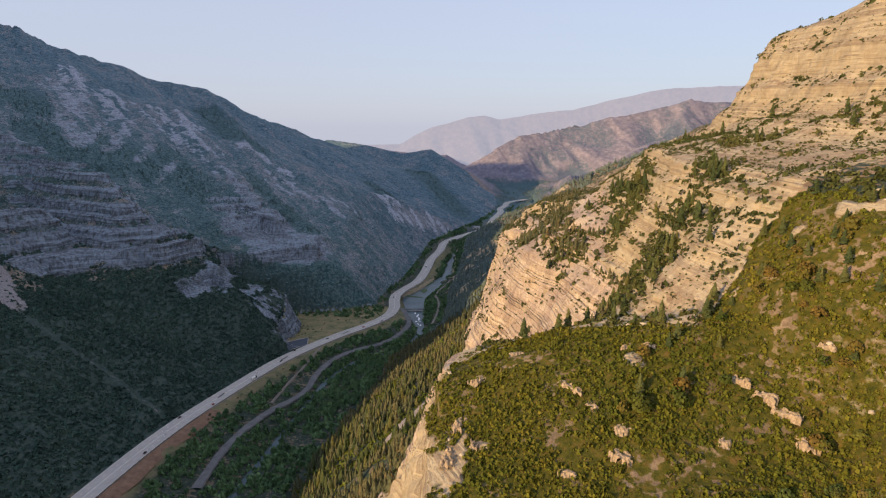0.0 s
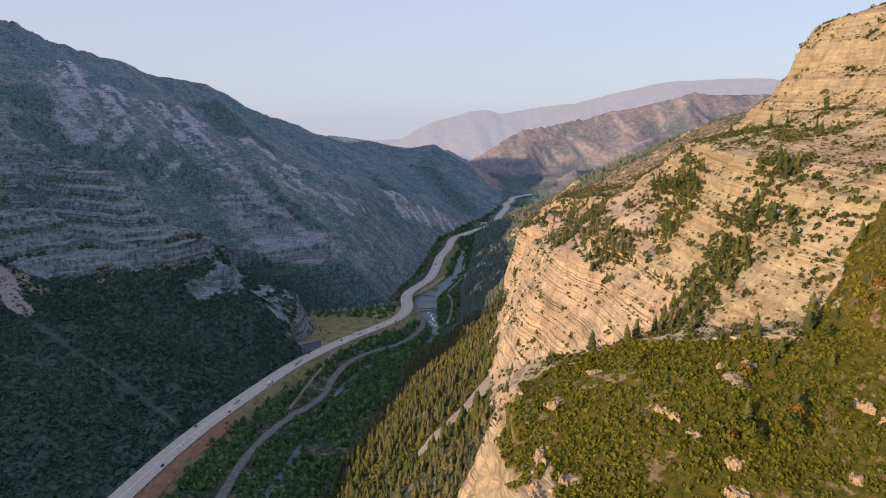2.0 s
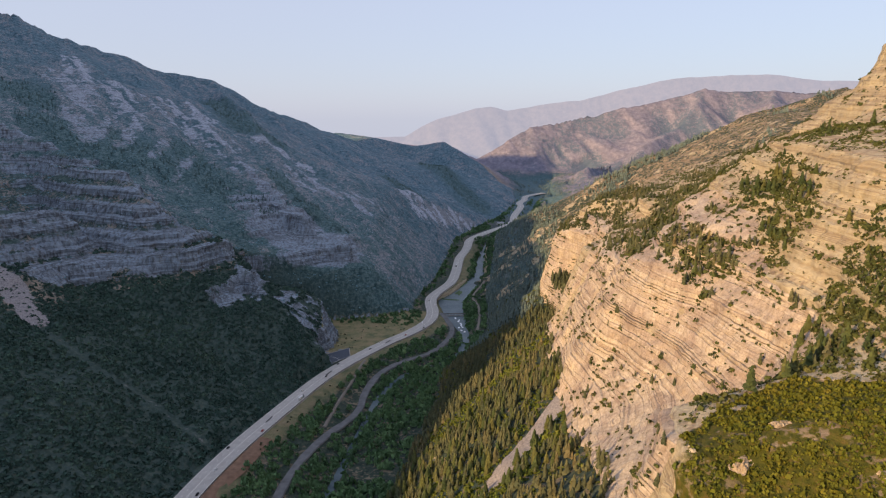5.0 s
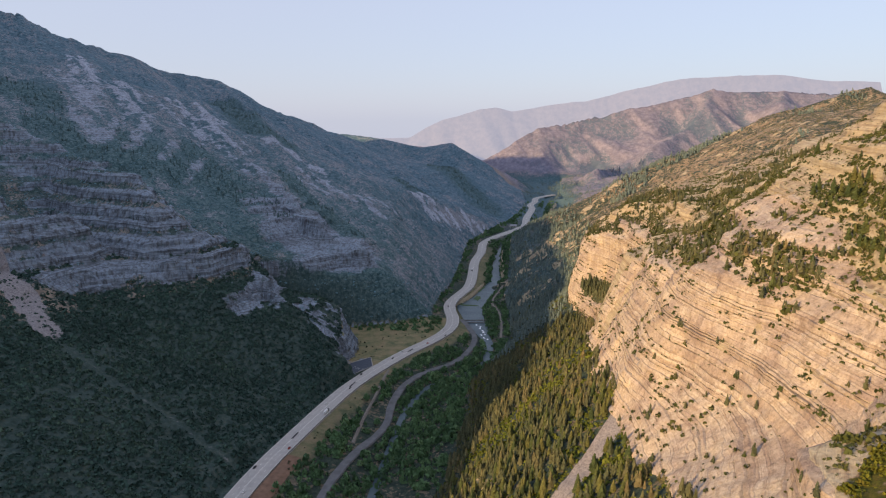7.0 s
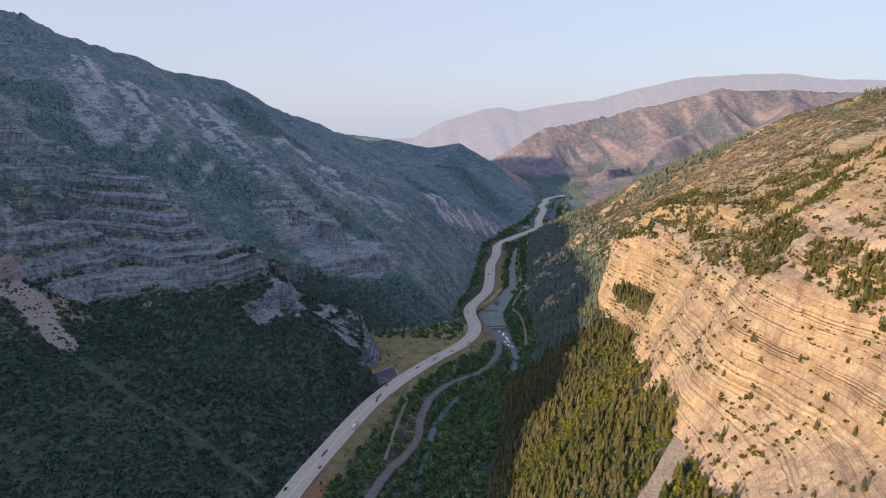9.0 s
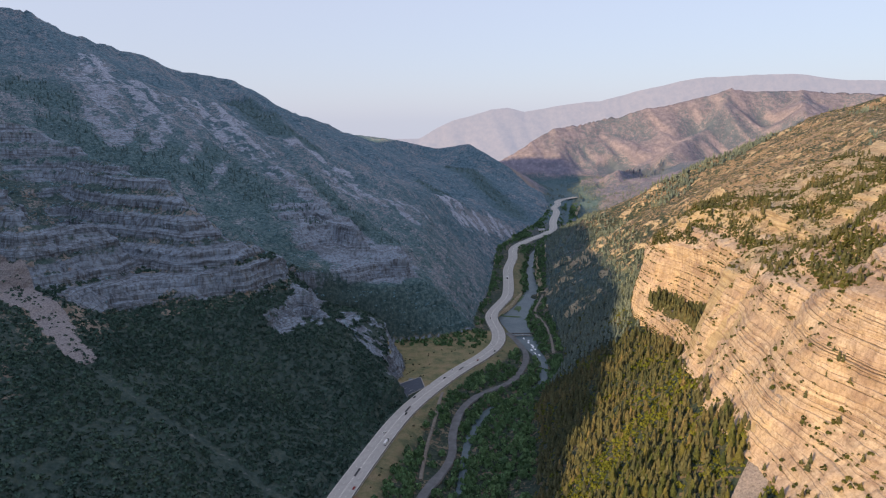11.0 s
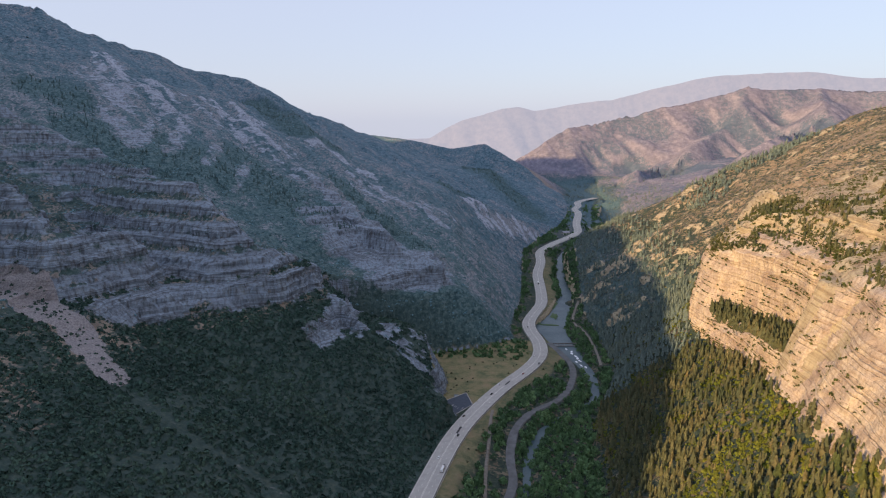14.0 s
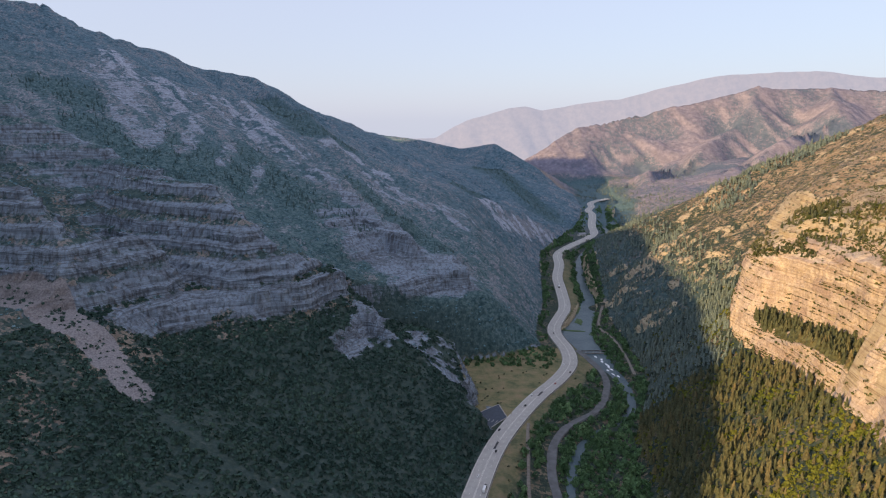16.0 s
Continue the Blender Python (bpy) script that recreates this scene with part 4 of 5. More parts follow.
def curve_points(table, step):
    """Evenly spaced points (x, y, z) and unit side vectors along a (y, x, z) table, rounded at its corners."""
    t = np.array([(p[1], p[0], p[2]) for p in table], float)
    for _ in range(3):
        q = np.repeat(t, 2, axis=0)[1:-1]
        q[0::2] = 0.75 * t[:-1] + 0.25 * t[1:]
        q[1::2] = 0.25 * t[:-1] + 0.75 * t[1:]
        t = np.concatenate([t[:1], q, t[-1:]])
    d = np.concatenate([[0], np.cumsum(np.hypot(*np.diff(t[:, :2], axis=0).T))])
    s = np.arange(0, d[-1], step)
    p = np.stack([np.interp(s, d, t[:, k]) for k in range(3)], -1)
    g = np.gradient(p, axis=0)[:, :2]
    g = g / np.linalg.norm(g, axis=1)[:, None]
    return p, np.stack([g[:, 1], -g[:, 0]], -1), s


def ribbon(name, p, side, offsets, lifts, material, label, category, parent=None):
    """A band along a line: columns at sideways offsets, lifted by lifts."""
    cols = [np.concatenate([p[:, :2] + side * np.reshape(o, (-1, 1)), p[:, 2:] + np.reshape(l, (-1, 1)) * np.ones((len(p), 1))], 1) for o, l in zip(offsets, lifts)]
    v = np.stack(cols, 1)
    ob = sheet(name, v[..., 0], v[..., 1], v[..., 2], material)
    ob.data.polygons.foreach_set("use_smooth", np.zeros(len(ob.data.polygons), bool))
    ob.parent = parent
    if category:
        tagged(ob, label, category, kind="structure")
    return ob


ROAD_P, ROAD_SIDE, ROAD_S = curve_points(ROAD, 6.0)
road = ribbon("road", ROAD_P, ROAD_SIDE, [-13.2, -12.2, -6.0, 0.0, 6.0, 12.2, 13.2], [-1.6, 0.55, 0.62, 0.7, 0.62, 0.55, -1.6], CONCRETE, "pale concrete four-lane highway winding along the canyon floor", "road")
ribbon("verge", ROAD_P[60:230], ROAD_SIDE[60:230], [12.6, 14.0, 24 + 6 * fbm(ROAD_S[60:230], ROAD_S[60:230] * 0, 60, 3, 71), 30 + 6 * fbm(ROAD_S[60:230], ROAD_S[60:230] * 0, 60, 3, 71)], [-0.3, -0.2, -1.6, -4.2], DIRT, "bare reddish dirt verge beside the highway", "verge")
ribbon("cut_bank", ROAD_P[70:150], ROAD_SIDE[70:150], [-12.8, -14.5, -20 - 4 * fbm(ROAD_S[70:150], ROAD_S[70:150] * 0, 40, 3, 74), -25 - 5 * fbm(ROAD_S[70:150], ROAD_S[70:150] * 0, 40, 3, 74)], [-0.3, 0.2, 3.0, 1.0], DIRT, "bare reddish cut bank above the highway", "bank")
for off, nm in ((-11.2, "edge_line"), (11.2, "edge_line"), (-0.5, "centre_line"), (0.5, "centre_line")):
    ribbon(nm, ROAD_P, ROAD_SIDE, [off - 0.16, off + 0.16], [0.72 if abs(off) < 1 else 0.60] * 2, PAINT, "", "", road)
dash = bmesh.new()
for off in (-5.6, 5.6):
    for i in range(40, len(ROAD_P) - 8, 2):
        a, b = ROAD_P[i], ROAD_P[i] + (ROAD_P[i + 1] - ROAD_P[i]) * 0.55
        n = ROAD_SIDE[i] * 0.16
        o = ROAD_SIDE[i] * off
        dash.faces.new([dash.verts.new((q[0] + o[0] + k * n[0], q[1] + o[1] + k * n[1], q[2] + 0.70)) for q, k in ((a, -1), (a, 1), (b, 1), (b, -1))])
tagged(part("lane_dashes", dash, PAINT, road), kind="stuff")


def road_at(y, off):
    i = int(np.argmin(np.abs(ROAD_P[:, 1] - y)))
    p, s = ROAD_P[i], ROAD_SIDE[i]
    return Vector((p[0] + s[0] * off, p[1] + s[1] * off, p[2] + 0.72)), math.atan2(s[1], s[0])


def tar_patch(y, length, wide, off):
    at, turn = road_at(y, off)
    bm = bmesh.new()
    box(bm, -wide / 2, wide / 2, -length / 2, length / 2, 0, 0.04, 0.01)
    ob = part("tar_patch", bm, TAR, road, "dark tar patch")
    ob.matrix_world = Matrix.Translation(at) @ Matrix.Rotation(turn, 4, "Z")


tar_patch(1122, 30, 2.6, 0.0)
tar_patch(965, 34, 2.6, 0.0)
tar_patch(806, 30, 2.4, 0.0)

# concrete barrier along the river edge of the highway
i0, i1 = int(np.argmin(np.abs(ROAD_P[:, 1] - 500))), int(np.argmin(np.abs(ROAD_P[:, 1] - 2000)))
barrier = ribbon("barrier", ROAD_P[i0:i1], ROAD_SIDE[i0:i1], [12.0, 12.15, 12.3, 12.5, 12.65, 12.8], [0.5, 0.9, 1.4, 1.4, 0.9, 0.3], RAIL, "long low grey barrier along the highway edge", "barrier")


# ---------------------------------------------------------------- river, tracks, car park
RIVER_P, RIVER_SIDE, _ = curve_points([r for r in RIVER if r[0] < 2500], 8.0)
half = along(RIVER_HALF, RIVER_P[:, 1]) * (1 + 0.22 * fbm(RIVER_P[:, 1], RIVER_P[:, 1] * 0, 50, 3, 72)) + 2
river = ribbon("water", RIVER_P, RIVER_SIDE, [-half, -half * 0.4, half * 0.4, half], [-0.6, -0.6, -0.6, -0.6], WATER, "calm grey-blue river with still pools", "river")


def ground_at(x, y):
    """Height of the built ground at one place."""
    j = int(np.clip(np.searchsorted(YS, y), 1, len(YS) - 1))
    k = (y - YS[j - 1]) / (YS[j] - YS[j - 1])
    a, b = (np.interp(x, GX[q], GZ[q]) for q in (j - 1, j))
    return a * (1 - k) + b * k


def track(name, line, wide, material, label):
    p, side, s = curve_points([(y, x, 0) for x, y in line], 5.0)
    p[:, 2] = [max(ground_at(q[0] + d, q[1]) for d in (-wide / 2, 0, wide / 2)) for q in p]
    p[:, 2] = np.convolve(np.pad(p[:, 2], 3, mode="edge"), np.ones(7) / 7, "valid")
    w = wide / 2 * (1 + 0.25 * fbm(s, s * 0, 25, 3, 73))
    return ribbon(name, p, side, [-w - 1.0, -w, w, w + 1.0], [-1.2, 0.35, 0.35, -1.2], material, label, "track")


RIVER_ROAD = [(-262, 600), (-262, 700), (-240, 792), (-214, 850), (-204, 890), (-205, 923), (-200, 959), (-190, 999), (-171, 1035), (-148, 1060), (-120, 1080), (-93, 1124), (-73, 1184), (-68, 1229), (-78, 1272), (-90, 1318)]
track("river_track", RIVER_ROAD, 9.5, OLD_ROAD, "worn dark grey old road beside the river")
FOOT_TRACK = [(-242, 820), (-236, 893), (-226, 958), (-220, 1010), (-214, 1040)]
track("foot_track", FOOT_TRACK, 3.0, GRAVEL, "narrow pale dirt track through the riverside scrub")
BANK_TRACK = [(-22, 1215), (-12, 1290), (-8, 1380), (-22, 1440), (6, 1530), (36, 1600)]
track("bank_track", BANK_TRACK, 4.0, GRAVEL, "pale footpath on the river bank")


def car_park():
    ob = tagged(new("car_park"), "small dark asphalt car park with white bay lines beside the highway", "car park", kind="structure")
    corners = [(-288, 1056), (-266, 1022), (-240, 1052), (-247, 1090)]
    z = 13.2
    bm = bmesh.new()
    top = [bm.verts.new((x, y, z)) for x, y in corners]
    low = [bm.verts.new((x, y, z - 9)) for x, y in corners]
    bm.faces.new(top)
    for i in range(4):
        bm.faces.new((top[i - 1], low[i - 1], low[i], top[i]))
    part("surface", bm, LOT, ob)
    for i in range(4):
        (ax, ay), (bx, by) = corners[i - 1], corners[i]
        d = Vector((bx - ax, by - ay, 0))
        kerb = bmesh.new()
        box(kerb, 0, d.length, -0.5, 0.5, 0, 0.3, 0.08)
        k = part("kerb", kerb, CONCRETE, ob, "pale concrete kerb")
        k.matrix_world = Matrix.Translation((ax, ay, z)) @ Matrix.Rotation(math.atan2(d.y, d.x), 4, "Z")
    for i in range(6):
        line = bmesh.new()
        box(line, -0.15, 0.15, 0, 7, 0, 0.03)
        k = part("bay_line", line, PAINT, ob, "white bay line")
        k.matrix_world = Matrix.Translation((-279 + i * 4.4, 1052 - i * 3.0, z)) @ Matrix.Rotation(radians(-35), 4, "Z")


car_park()


def weir():
    ob = tagged(new("weir"), "low concrete weir with a footbridge across the river", "weir")
    y = 1318
    xw, zw = along(RIVER, y), along(RIVER, y, 2)
    bm = bmesh.new()
    box(bm, xw - 26, xw + 26, y - 1.5, y + 1.5, zw - 3, zw + 0.5, 0.2)
    part("sill", bm, RAIL, ob, "dark wet concrete sill")
    bm = bmesh.new()
    box(bm, xw - 28, xw + 28, y + 2.2, y + 4.4, zw + 2.6, zw + 3.0, 0.05)
    part("deck", bm, RAIL, ob)
    for k in range(5):
        bm = bmesh.new()
        box(bm, xw - 25 + k * 12.4, xw - 24 + k * 12.4, y + 2.5, y + 4.1, zw - 3, zw + 2.6, 0.1)
        part("pier", bm, CONCRETE, ob)
    for k in (2.3, 4.3):
        bm = bmesh.new()
        box(bm, xw - 28, xw + 28, y + k - 0.05, y + k + 0.05, zw + 3.0, zw + 4.0)
        part("railing", bm, RAIL, ob)
    for k in range(9):
        bm = bmesh.new()
        a = random.uniform(0, 6.3)
        bmesh.ops.create_circle(bm, cap_ends=True, segments=9, radius=1)
        for v in bm.verts:
            v.co = Vector((v.co.x * random.uniform(1.2, 2.6), v.co.y * random.uniform(3, 7), 0.12))
        f = part("rapid", bm, FOAM, river, "white broken water")
        yy = 1300 - k * 10 + random.uniform(-4, 4)
        f.matrix_world = Matrix.Translation((along(RIVER, yy) + random.uniform(-5, 5), yy, along(RIVER, yy, 2) - 0.55)) @ Matrix.Rotation(random.uniform(-0.3, 0.3), 4, "Z")


weir()


# ---------------------------------------------------------------- grassy islets in the pond
def islet(x, y, long, wide, turn, seed):
    bm = bmesh.new()
    bmesh.ops.create_circle(bm, cap_ends=True, segments=28, radius=1)
    bmesh.ops.poke(bm, faces=bm.faces[:])
    bmesh.ops.subdivide_edges(bm, edges=bm.edges[:], cuts=2, use_grid_fill=True)
    for v in bm.verts:
        d = v.co.length
        k = 1 + 0.45 * noise.noise(v.co.normalized() * 1.4 + Vector((seed * 5.3, 0, 0))) if d > 0.01 else 1
        v.co = Vector((v.co.x * wide / 2 * k, v.co.y * long / 2 * k, 1.1 * (1 - d ** 2) + 0.25 * noise.noise(v.co * 4 + Vector((0, seed, 0))) - 0.5))
    ob = part("islet", bm, REEDS, smooth=True)
    ob.matrix_basis = Matrix.Translation((x, y, float(along(RIVER, np.array([y]), 2)[0]) + 0.15)) @ Matrix.Rotation(radians(turn), 4, "Z")
    return tagged(ob, "low islet of green reeds and grass in the pond", "islet", "islets in the pond")


for i, (x, y, long, wide, turn) in enumerate([(-6, 1662, 52, 15, -20), (-34, 1565, 60, 14, -16), (-46, 1492, 40, 15, -8), (-66, 1436, 46, 9, 78), (-40, 1412, 14, 6, 20), (-88, 1452, 22, 8, 30)]):
    islet(x, y, long, wide, turn, i)


# ---------------------------------------------------------------- vehicles
def vehicle(name, paint, length, wide, tall, label, category):
    ob = tagged(new(name), label, category, "vehicles on the highway")
    bm = bmesh.new()
    box(bm, -wide / 2, wide / 2, -length / 2, length / 2, 0.32, 0.32 + tall * 0.38, 0.14)
    part("body", bm, paint, ob)
    bm = bmesh.new()
    box(bm, -wide * 0.44, wide * 0.44, -length * 0.26, length * 0.22, 0.3 + tall * 0.36, tall, 0.12)
    for v in bm.verts:
        if v.co.z > tall * 0.8:
            v.co.x *= 0.86
            v.co.y *= 0.72
    cab = part("cabin", bm, paint, ob)
    for s in (-1, 1):
        bm = bmesh.new()
        box(bm, -wide * 0.38, wide * 0.38, s * length * 0.215 - 0.03, s * length * 0.215 + 0.03, tall * 0.66, tall * 0.9)
        part("windscreen", bm, GLASS, cab, "dark glass windscreen")
        bm = bmesh.new()
        box(bm, s * wide * 0.425 - 0.02, s * wide * 0.425 + 0.02, -length * 0.18, length * 0.15, tall * 0.66, tall * 0.9)
        part("side_window", bm, GLASS, cab, "dark glass side window")
        for e in (-0.32, 0.31):
            bm = bmesh.new()
            bmesh.ops.create_cone(bm, cap_ends=True, segments=14, radius1=0.33, radius2=0.33, depth=0.24, matrix=Matrix.Translation((s * wide * 0.46, e * length, 0.33)) @ Matrix.Rotation(radians(90), 4, "Y"))
            part("wheel", bm, TYRE, ob, "black rubber wheel")
    return ob


def lorry(label):
    ob = tagged(new("lorry"), label, "lorry", "vehicles on the highway")
    bm = bmesh.new()
    box(bm, -1.25, 1.25, -6.5, 3.0, 1.1, 3.9, 0.08)
    part("trailer", bm, CAR_WHITE, ob, "white box trailer")
    bm = bmesh.new()
    box(bm, -1.2, 1.2, 3.4, 6.2, 0.6, 3.2, 0.2)
    part("cab", bm, CAR_DARK, ob, "dark driver's cab")
    bm = bmesh.new()
    box(bm, -0.6, 0.6, -6.3, 6.0, 0.7, 1.1, 0.05)
    part("chassis", bm, TYRE, ob)
    for s in (-1, 1):
        for y in (-5.4, -4.2, 2.2, 5.2):
            bm = bmesh.new()
            bmesh.ops.create_cone(bm, cap_ends=True, segments=14, radius1=0.5, radius2=0.5, depth=0.3, matrix=Matrix.Translation((s * 1.05, y, 0.5)) @ Matrix.Rotation(radians(90), 4, "Y"))
            part("wheel", bm, TYRE, ob, "black rubber wheel")
    return ob


def park(ob, y, off):
    at, turn = road_at(y, off)
    return Matrix.Translation(at) @ Matrix.Rotation(turn + (math.pi if off < 0 else 0), 4, "Z")


dark_car = vehicle("car", CAR_DARK, 5.4, 2.1, 1.75, "dark grey car on the pale highway", "car")
white_car = vehicle("car", CAR_WHITE, 5.2, 2.1, 1.7, "white car on the pale highway", "car")
red_car = vehicle("car", CAR_RED, 5.0, 2.0, 1.6, "dark red car on the pale highway", "car")
truck = lorry("white box lorry on the pale highway")
for proto, spots in ((dark_car, [(1085, -3.0), (640, 8.0), (733, -8.5), (960, 3.5), (1215, 8.4), (1395, -3.0), (1010, -8.5)]), (white_car, [(1118, -8.2), (690, 3.0), (905, -3.0), (1245, -8.0), (1365, 8.0), (1560, 3.0)]), (red_car, [(780, 8.3), (1170, 3.2)]), (truck, [(880, 8.2), (1690, -3.0)])):
    proto.matrix_basis = park(proto, *spots[0])
    for spot in spots[1:]:
        copy_thing(proto, park(proto, *spot))


# ---------------------------------------------------------------- plants
rng = np.random.default_rng(7)


def leafy(count, seed, flat=1.0, size=0.34):
    """A ragged crown of separate leaf clumps, about 1 m in radius, standing on z = 0."""
    r = np.random.default_rng(seed)
    d = r.normal(size=(count, 3))
    d /= np.linalg.norm(d, axis=1)[:, None]
    d[:, 2] = np.abs(d[:, 2] * 1.0) - 0.15 * r.random(count)
    lobes = r.normal(size=(4, 3))
    lobes /= np.linalg.norm(lobes, axis=1)[:, None]
    bulge = 0.72 + 0.38 * np.max(d @ lobes.T, axis=1)
    c = d * (bulge * (0.72 + 0.28 * r.random(count) ** 0.5))[:, None]
    c[:, 2] = np.maximum(c[:, 2] * 1.05 * flat, 0.02) + 0.12
    s = size * (0.7 + 0.6 * r.random(count))
    n = d + 0.55 * r.normal(size=(count, 3))
    n /= np.linalg.norm(n, axis=1)[:, None]
    u = np.cross(n, r.normal(size=(count, 3)))
    u /= np.linalg.norm(u, axis=1)[:, None]
    w = np.cross(n, u)
    k = r.uniform(0.6, 1.0, (count, 4, 1))
    q = np.stack([c + s[:, None] * k[:, 0] * u, c + s[:, None] * k[:, 1] * w, c - s[:, None] * k[:, 2] * u, c - s[:, None] * k[:, 3] * w], 1)
    return q.reshape(-1, 3), np.arange(count * 4).reshape(-1, 4)


def conifer(tiers, blades, seed):
    """A ragged spire of drooping branch sprays, 1 m tall, on z = 0."""
    r = np.random.default_rng(seed)
    v, f = [], []
    for t in range(tiers):
        h = 0.10 + 0.86 * t / tiers
        reach = 0.29 * (1 - h) ** 0.75 + 0.014
        for b in range(blades):
            a = (b + r.uniform(-0.3, 0.3) + 0.5 * (t % 2)) * 2 * np.pi / blades
            l = reach * r.uniform(0.65, 1.2)
            wide = l * 0.62
            c, s = np.cos(a), np.sin(a)
            top = h + 0.95 / tiers * 1.1
            tip = h - 0.25 * l + r.uniform(-0.01, 0.01)
            i = len(v)
            v += [(0.1 * l * c, 0.1 * l * s, min(top, 1.0)), (0.62 * l * c - wide * s, 0.62 * l * s + wide * c, h), (l * c, l * s, tip), (0.62 * l * c + wide * s, 0.62 * l * s - wide * c, h)]
            f.append((i, i + 1, i + 2, i + 3))
    return np.array(v), np.array(f)


QX, QY, QZ = (0.25 * (a[:-1, :-1] + a[1:, :-1] + a[:-1, 1:] + a[1:, 1:]) for a in (VX, VY, VZ))
AREA = np.abs((VX[:-1, 1:] - VX[:-1, :-1]) * (np.diff(YS)[:, None]))


def quad(a):
    return 0.25 * (a[:-1, :-1] + a[1:, :-1] + a[:-1, 1:] + a[1:, 1:])


QF = {k: quad(v.astype(float)) for k, v in (("rock", ROCK), ("scree", SCREE), ("meadow", MEADOW), ("sunny", SUNNY), ("mid", MID), ("bench", BENCH), ("uphill", UPHILL), ("wooded_shade", wooded_shade), ("high", HIGH), ("cornice", CORNICE), ("shaded", SHADED), ("flat", FLAT), ("n1", N1), ("n2", N2), ("n3", N3), ("steep", STEEP), ("base", GX - X_BASE))}
CLEAR = (np.abs(QX - along(ROAD, QY)) > 17) & (np.abs(QX - along(RIVER, QY)) > along(RIVER_HALF, QY) + 0.3) & (QF["scree"] < 0.4)
for line, gap in ((RIVER_ROAD, 8.5), (FOOT_TRACK, 4), (BANK_TRACK, 5), (TRAIL, 5)):
    near = (QY > 500) & (QY < 1650)
    CLEAR[near] &= line_gap(QX[near], QY[near], line) > gap
lot = (np.abs(QX + 262) < 30) & (np.abs(QY - 1056) < 38)
CLEAR &= ~lot


def scatter(density):
    """Places on the ground, by plants per square metre."""
    many = rng.poisson(np.clip(density, 0, None) * AREA * CLEAR)
    j, i = np.nonzero(many)
    k = many[j, i]
    j, i = np.repeat(j, k), np.repeat(i, k)
    u, v = rng.random(len(j))[:, None], rng.random(len(j))[:, None]
    c = [np.stack([a[j + dj, i + di] for a in (VX, VY, VZ)], -1) for dj, di in ((0, 0), (0, 1), (1, 1), (1, 0))]
    return (c[0] * (1 - u) + c[1] * u) * (1 - v) + (c[3] * (1 - u) + c[2] * u) * v


def plant(name, label, category, places, models, low, high, tall, material, sink=0.25):
    """Many plants joined into one mesh."""
    allv, allf, allt, base = [], [], [], 0
    pick = rng.integers(0, len(models), len(places))
    for m, (v, f) in enumerate(models):
        p = places[pick == m]
        n = len(p)
        if not n:
            continue
        size = low + (high - low) * rng.random(n) ** 1.6
        turn = rng.random(n) * 6.2832
        c, s = np.cos(turn)[:, None], np.sin(turn)[:, None]
        stretch = size * tall * rng.uniform(0.8, 1.25, n)
        x = (v[:, 0] * c - v[:, 1] * s) * size[:, None] + p[:, :1]
        y = (v[:, 0] * s + v[:, 1] * c) * size[:, None] + p[:, 1:2]
        z = v[:, 2] * stretch[:, None] + p[:, 2:] - sink * size[:, None]
        allv.append(np.stack([x, y, z], -1).reshape(-1, 3))
        allf.append((f[None] + (np.arange(n) * len(v))[:, None, None] + base).reshape(-1, f.shape[1]))
        tone = np.clip(0.42 + 0.4 * fbm(p[:, 0], p[:, 1], 40, 3, 81) + 0.13 * rng.normal(size=n), 0, 1)
        allt.append(np.repeat(tone, len(v)))
        base += n * len(v)
    ob = from_arrays(name, np.concatenate(allv), np.concatenate(allf), material, None, np.concatenate(allt))
    return tagged(ob, label, category, kind="stuff")


FULL = [leafy(24, s, 1.0, 0.36) for s in range(5)]
THIN = [leafy(11, 20 + s, 0.9, 0.62) for s in range(6)]
TINY = [leafy(7, 40 + s, 0.8, 0.75) for s in range(6)]
SPIRE = [conifer(6, 5, 60 + s) for s in range(6)]

q = QF
seen = (QY > 430 - 0.4 * (QX + 400)) & (QX > -330 - 0.74 * (QY - 200))
fan = (q["shaded"] > 0.5) & seen & (q["rock"] < 0.5)
scrub_at = scatter(np.where(fan & (QY < 1250 + 30 * q["n1"]) & (QZ < 190), 0.066 * ramp(-0.8, -0.1, q["n1"] + 0.4 * q["n3"]) + 0.004, 0))
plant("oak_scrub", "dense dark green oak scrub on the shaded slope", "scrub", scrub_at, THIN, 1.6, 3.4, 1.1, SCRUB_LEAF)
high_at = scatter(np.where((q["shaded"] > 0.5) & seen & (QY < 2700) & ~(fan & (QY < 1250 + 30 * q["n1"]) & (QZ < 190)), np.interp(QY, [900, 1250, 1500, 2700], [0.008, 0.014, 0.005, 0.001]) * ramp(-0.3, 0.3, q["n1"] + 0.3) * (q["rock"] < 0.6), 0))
plant("mountain_scrub", "low haze-blue scrub dotting the shaded mountain", "scrub", high_at, TINY, 1.4, 3.0, 0.7, HAZE_SCRUB)
wood_at = scatter(np.where((q["shaded"] > 0.5) & (q["wooded_shade"] > 0.3), 0.009 * q["wooded_shade"], 0))
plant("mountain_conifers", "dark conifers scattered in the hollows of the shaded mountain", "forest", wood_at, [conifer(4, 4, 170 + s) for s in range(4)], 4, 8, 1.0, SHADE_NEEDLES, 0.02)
hedge = (QX < along(ROAD, QY)) & (QY > 1240 + 20 * q["n1"]) & (QY < 1330) & (q["flat"] > 0.5)
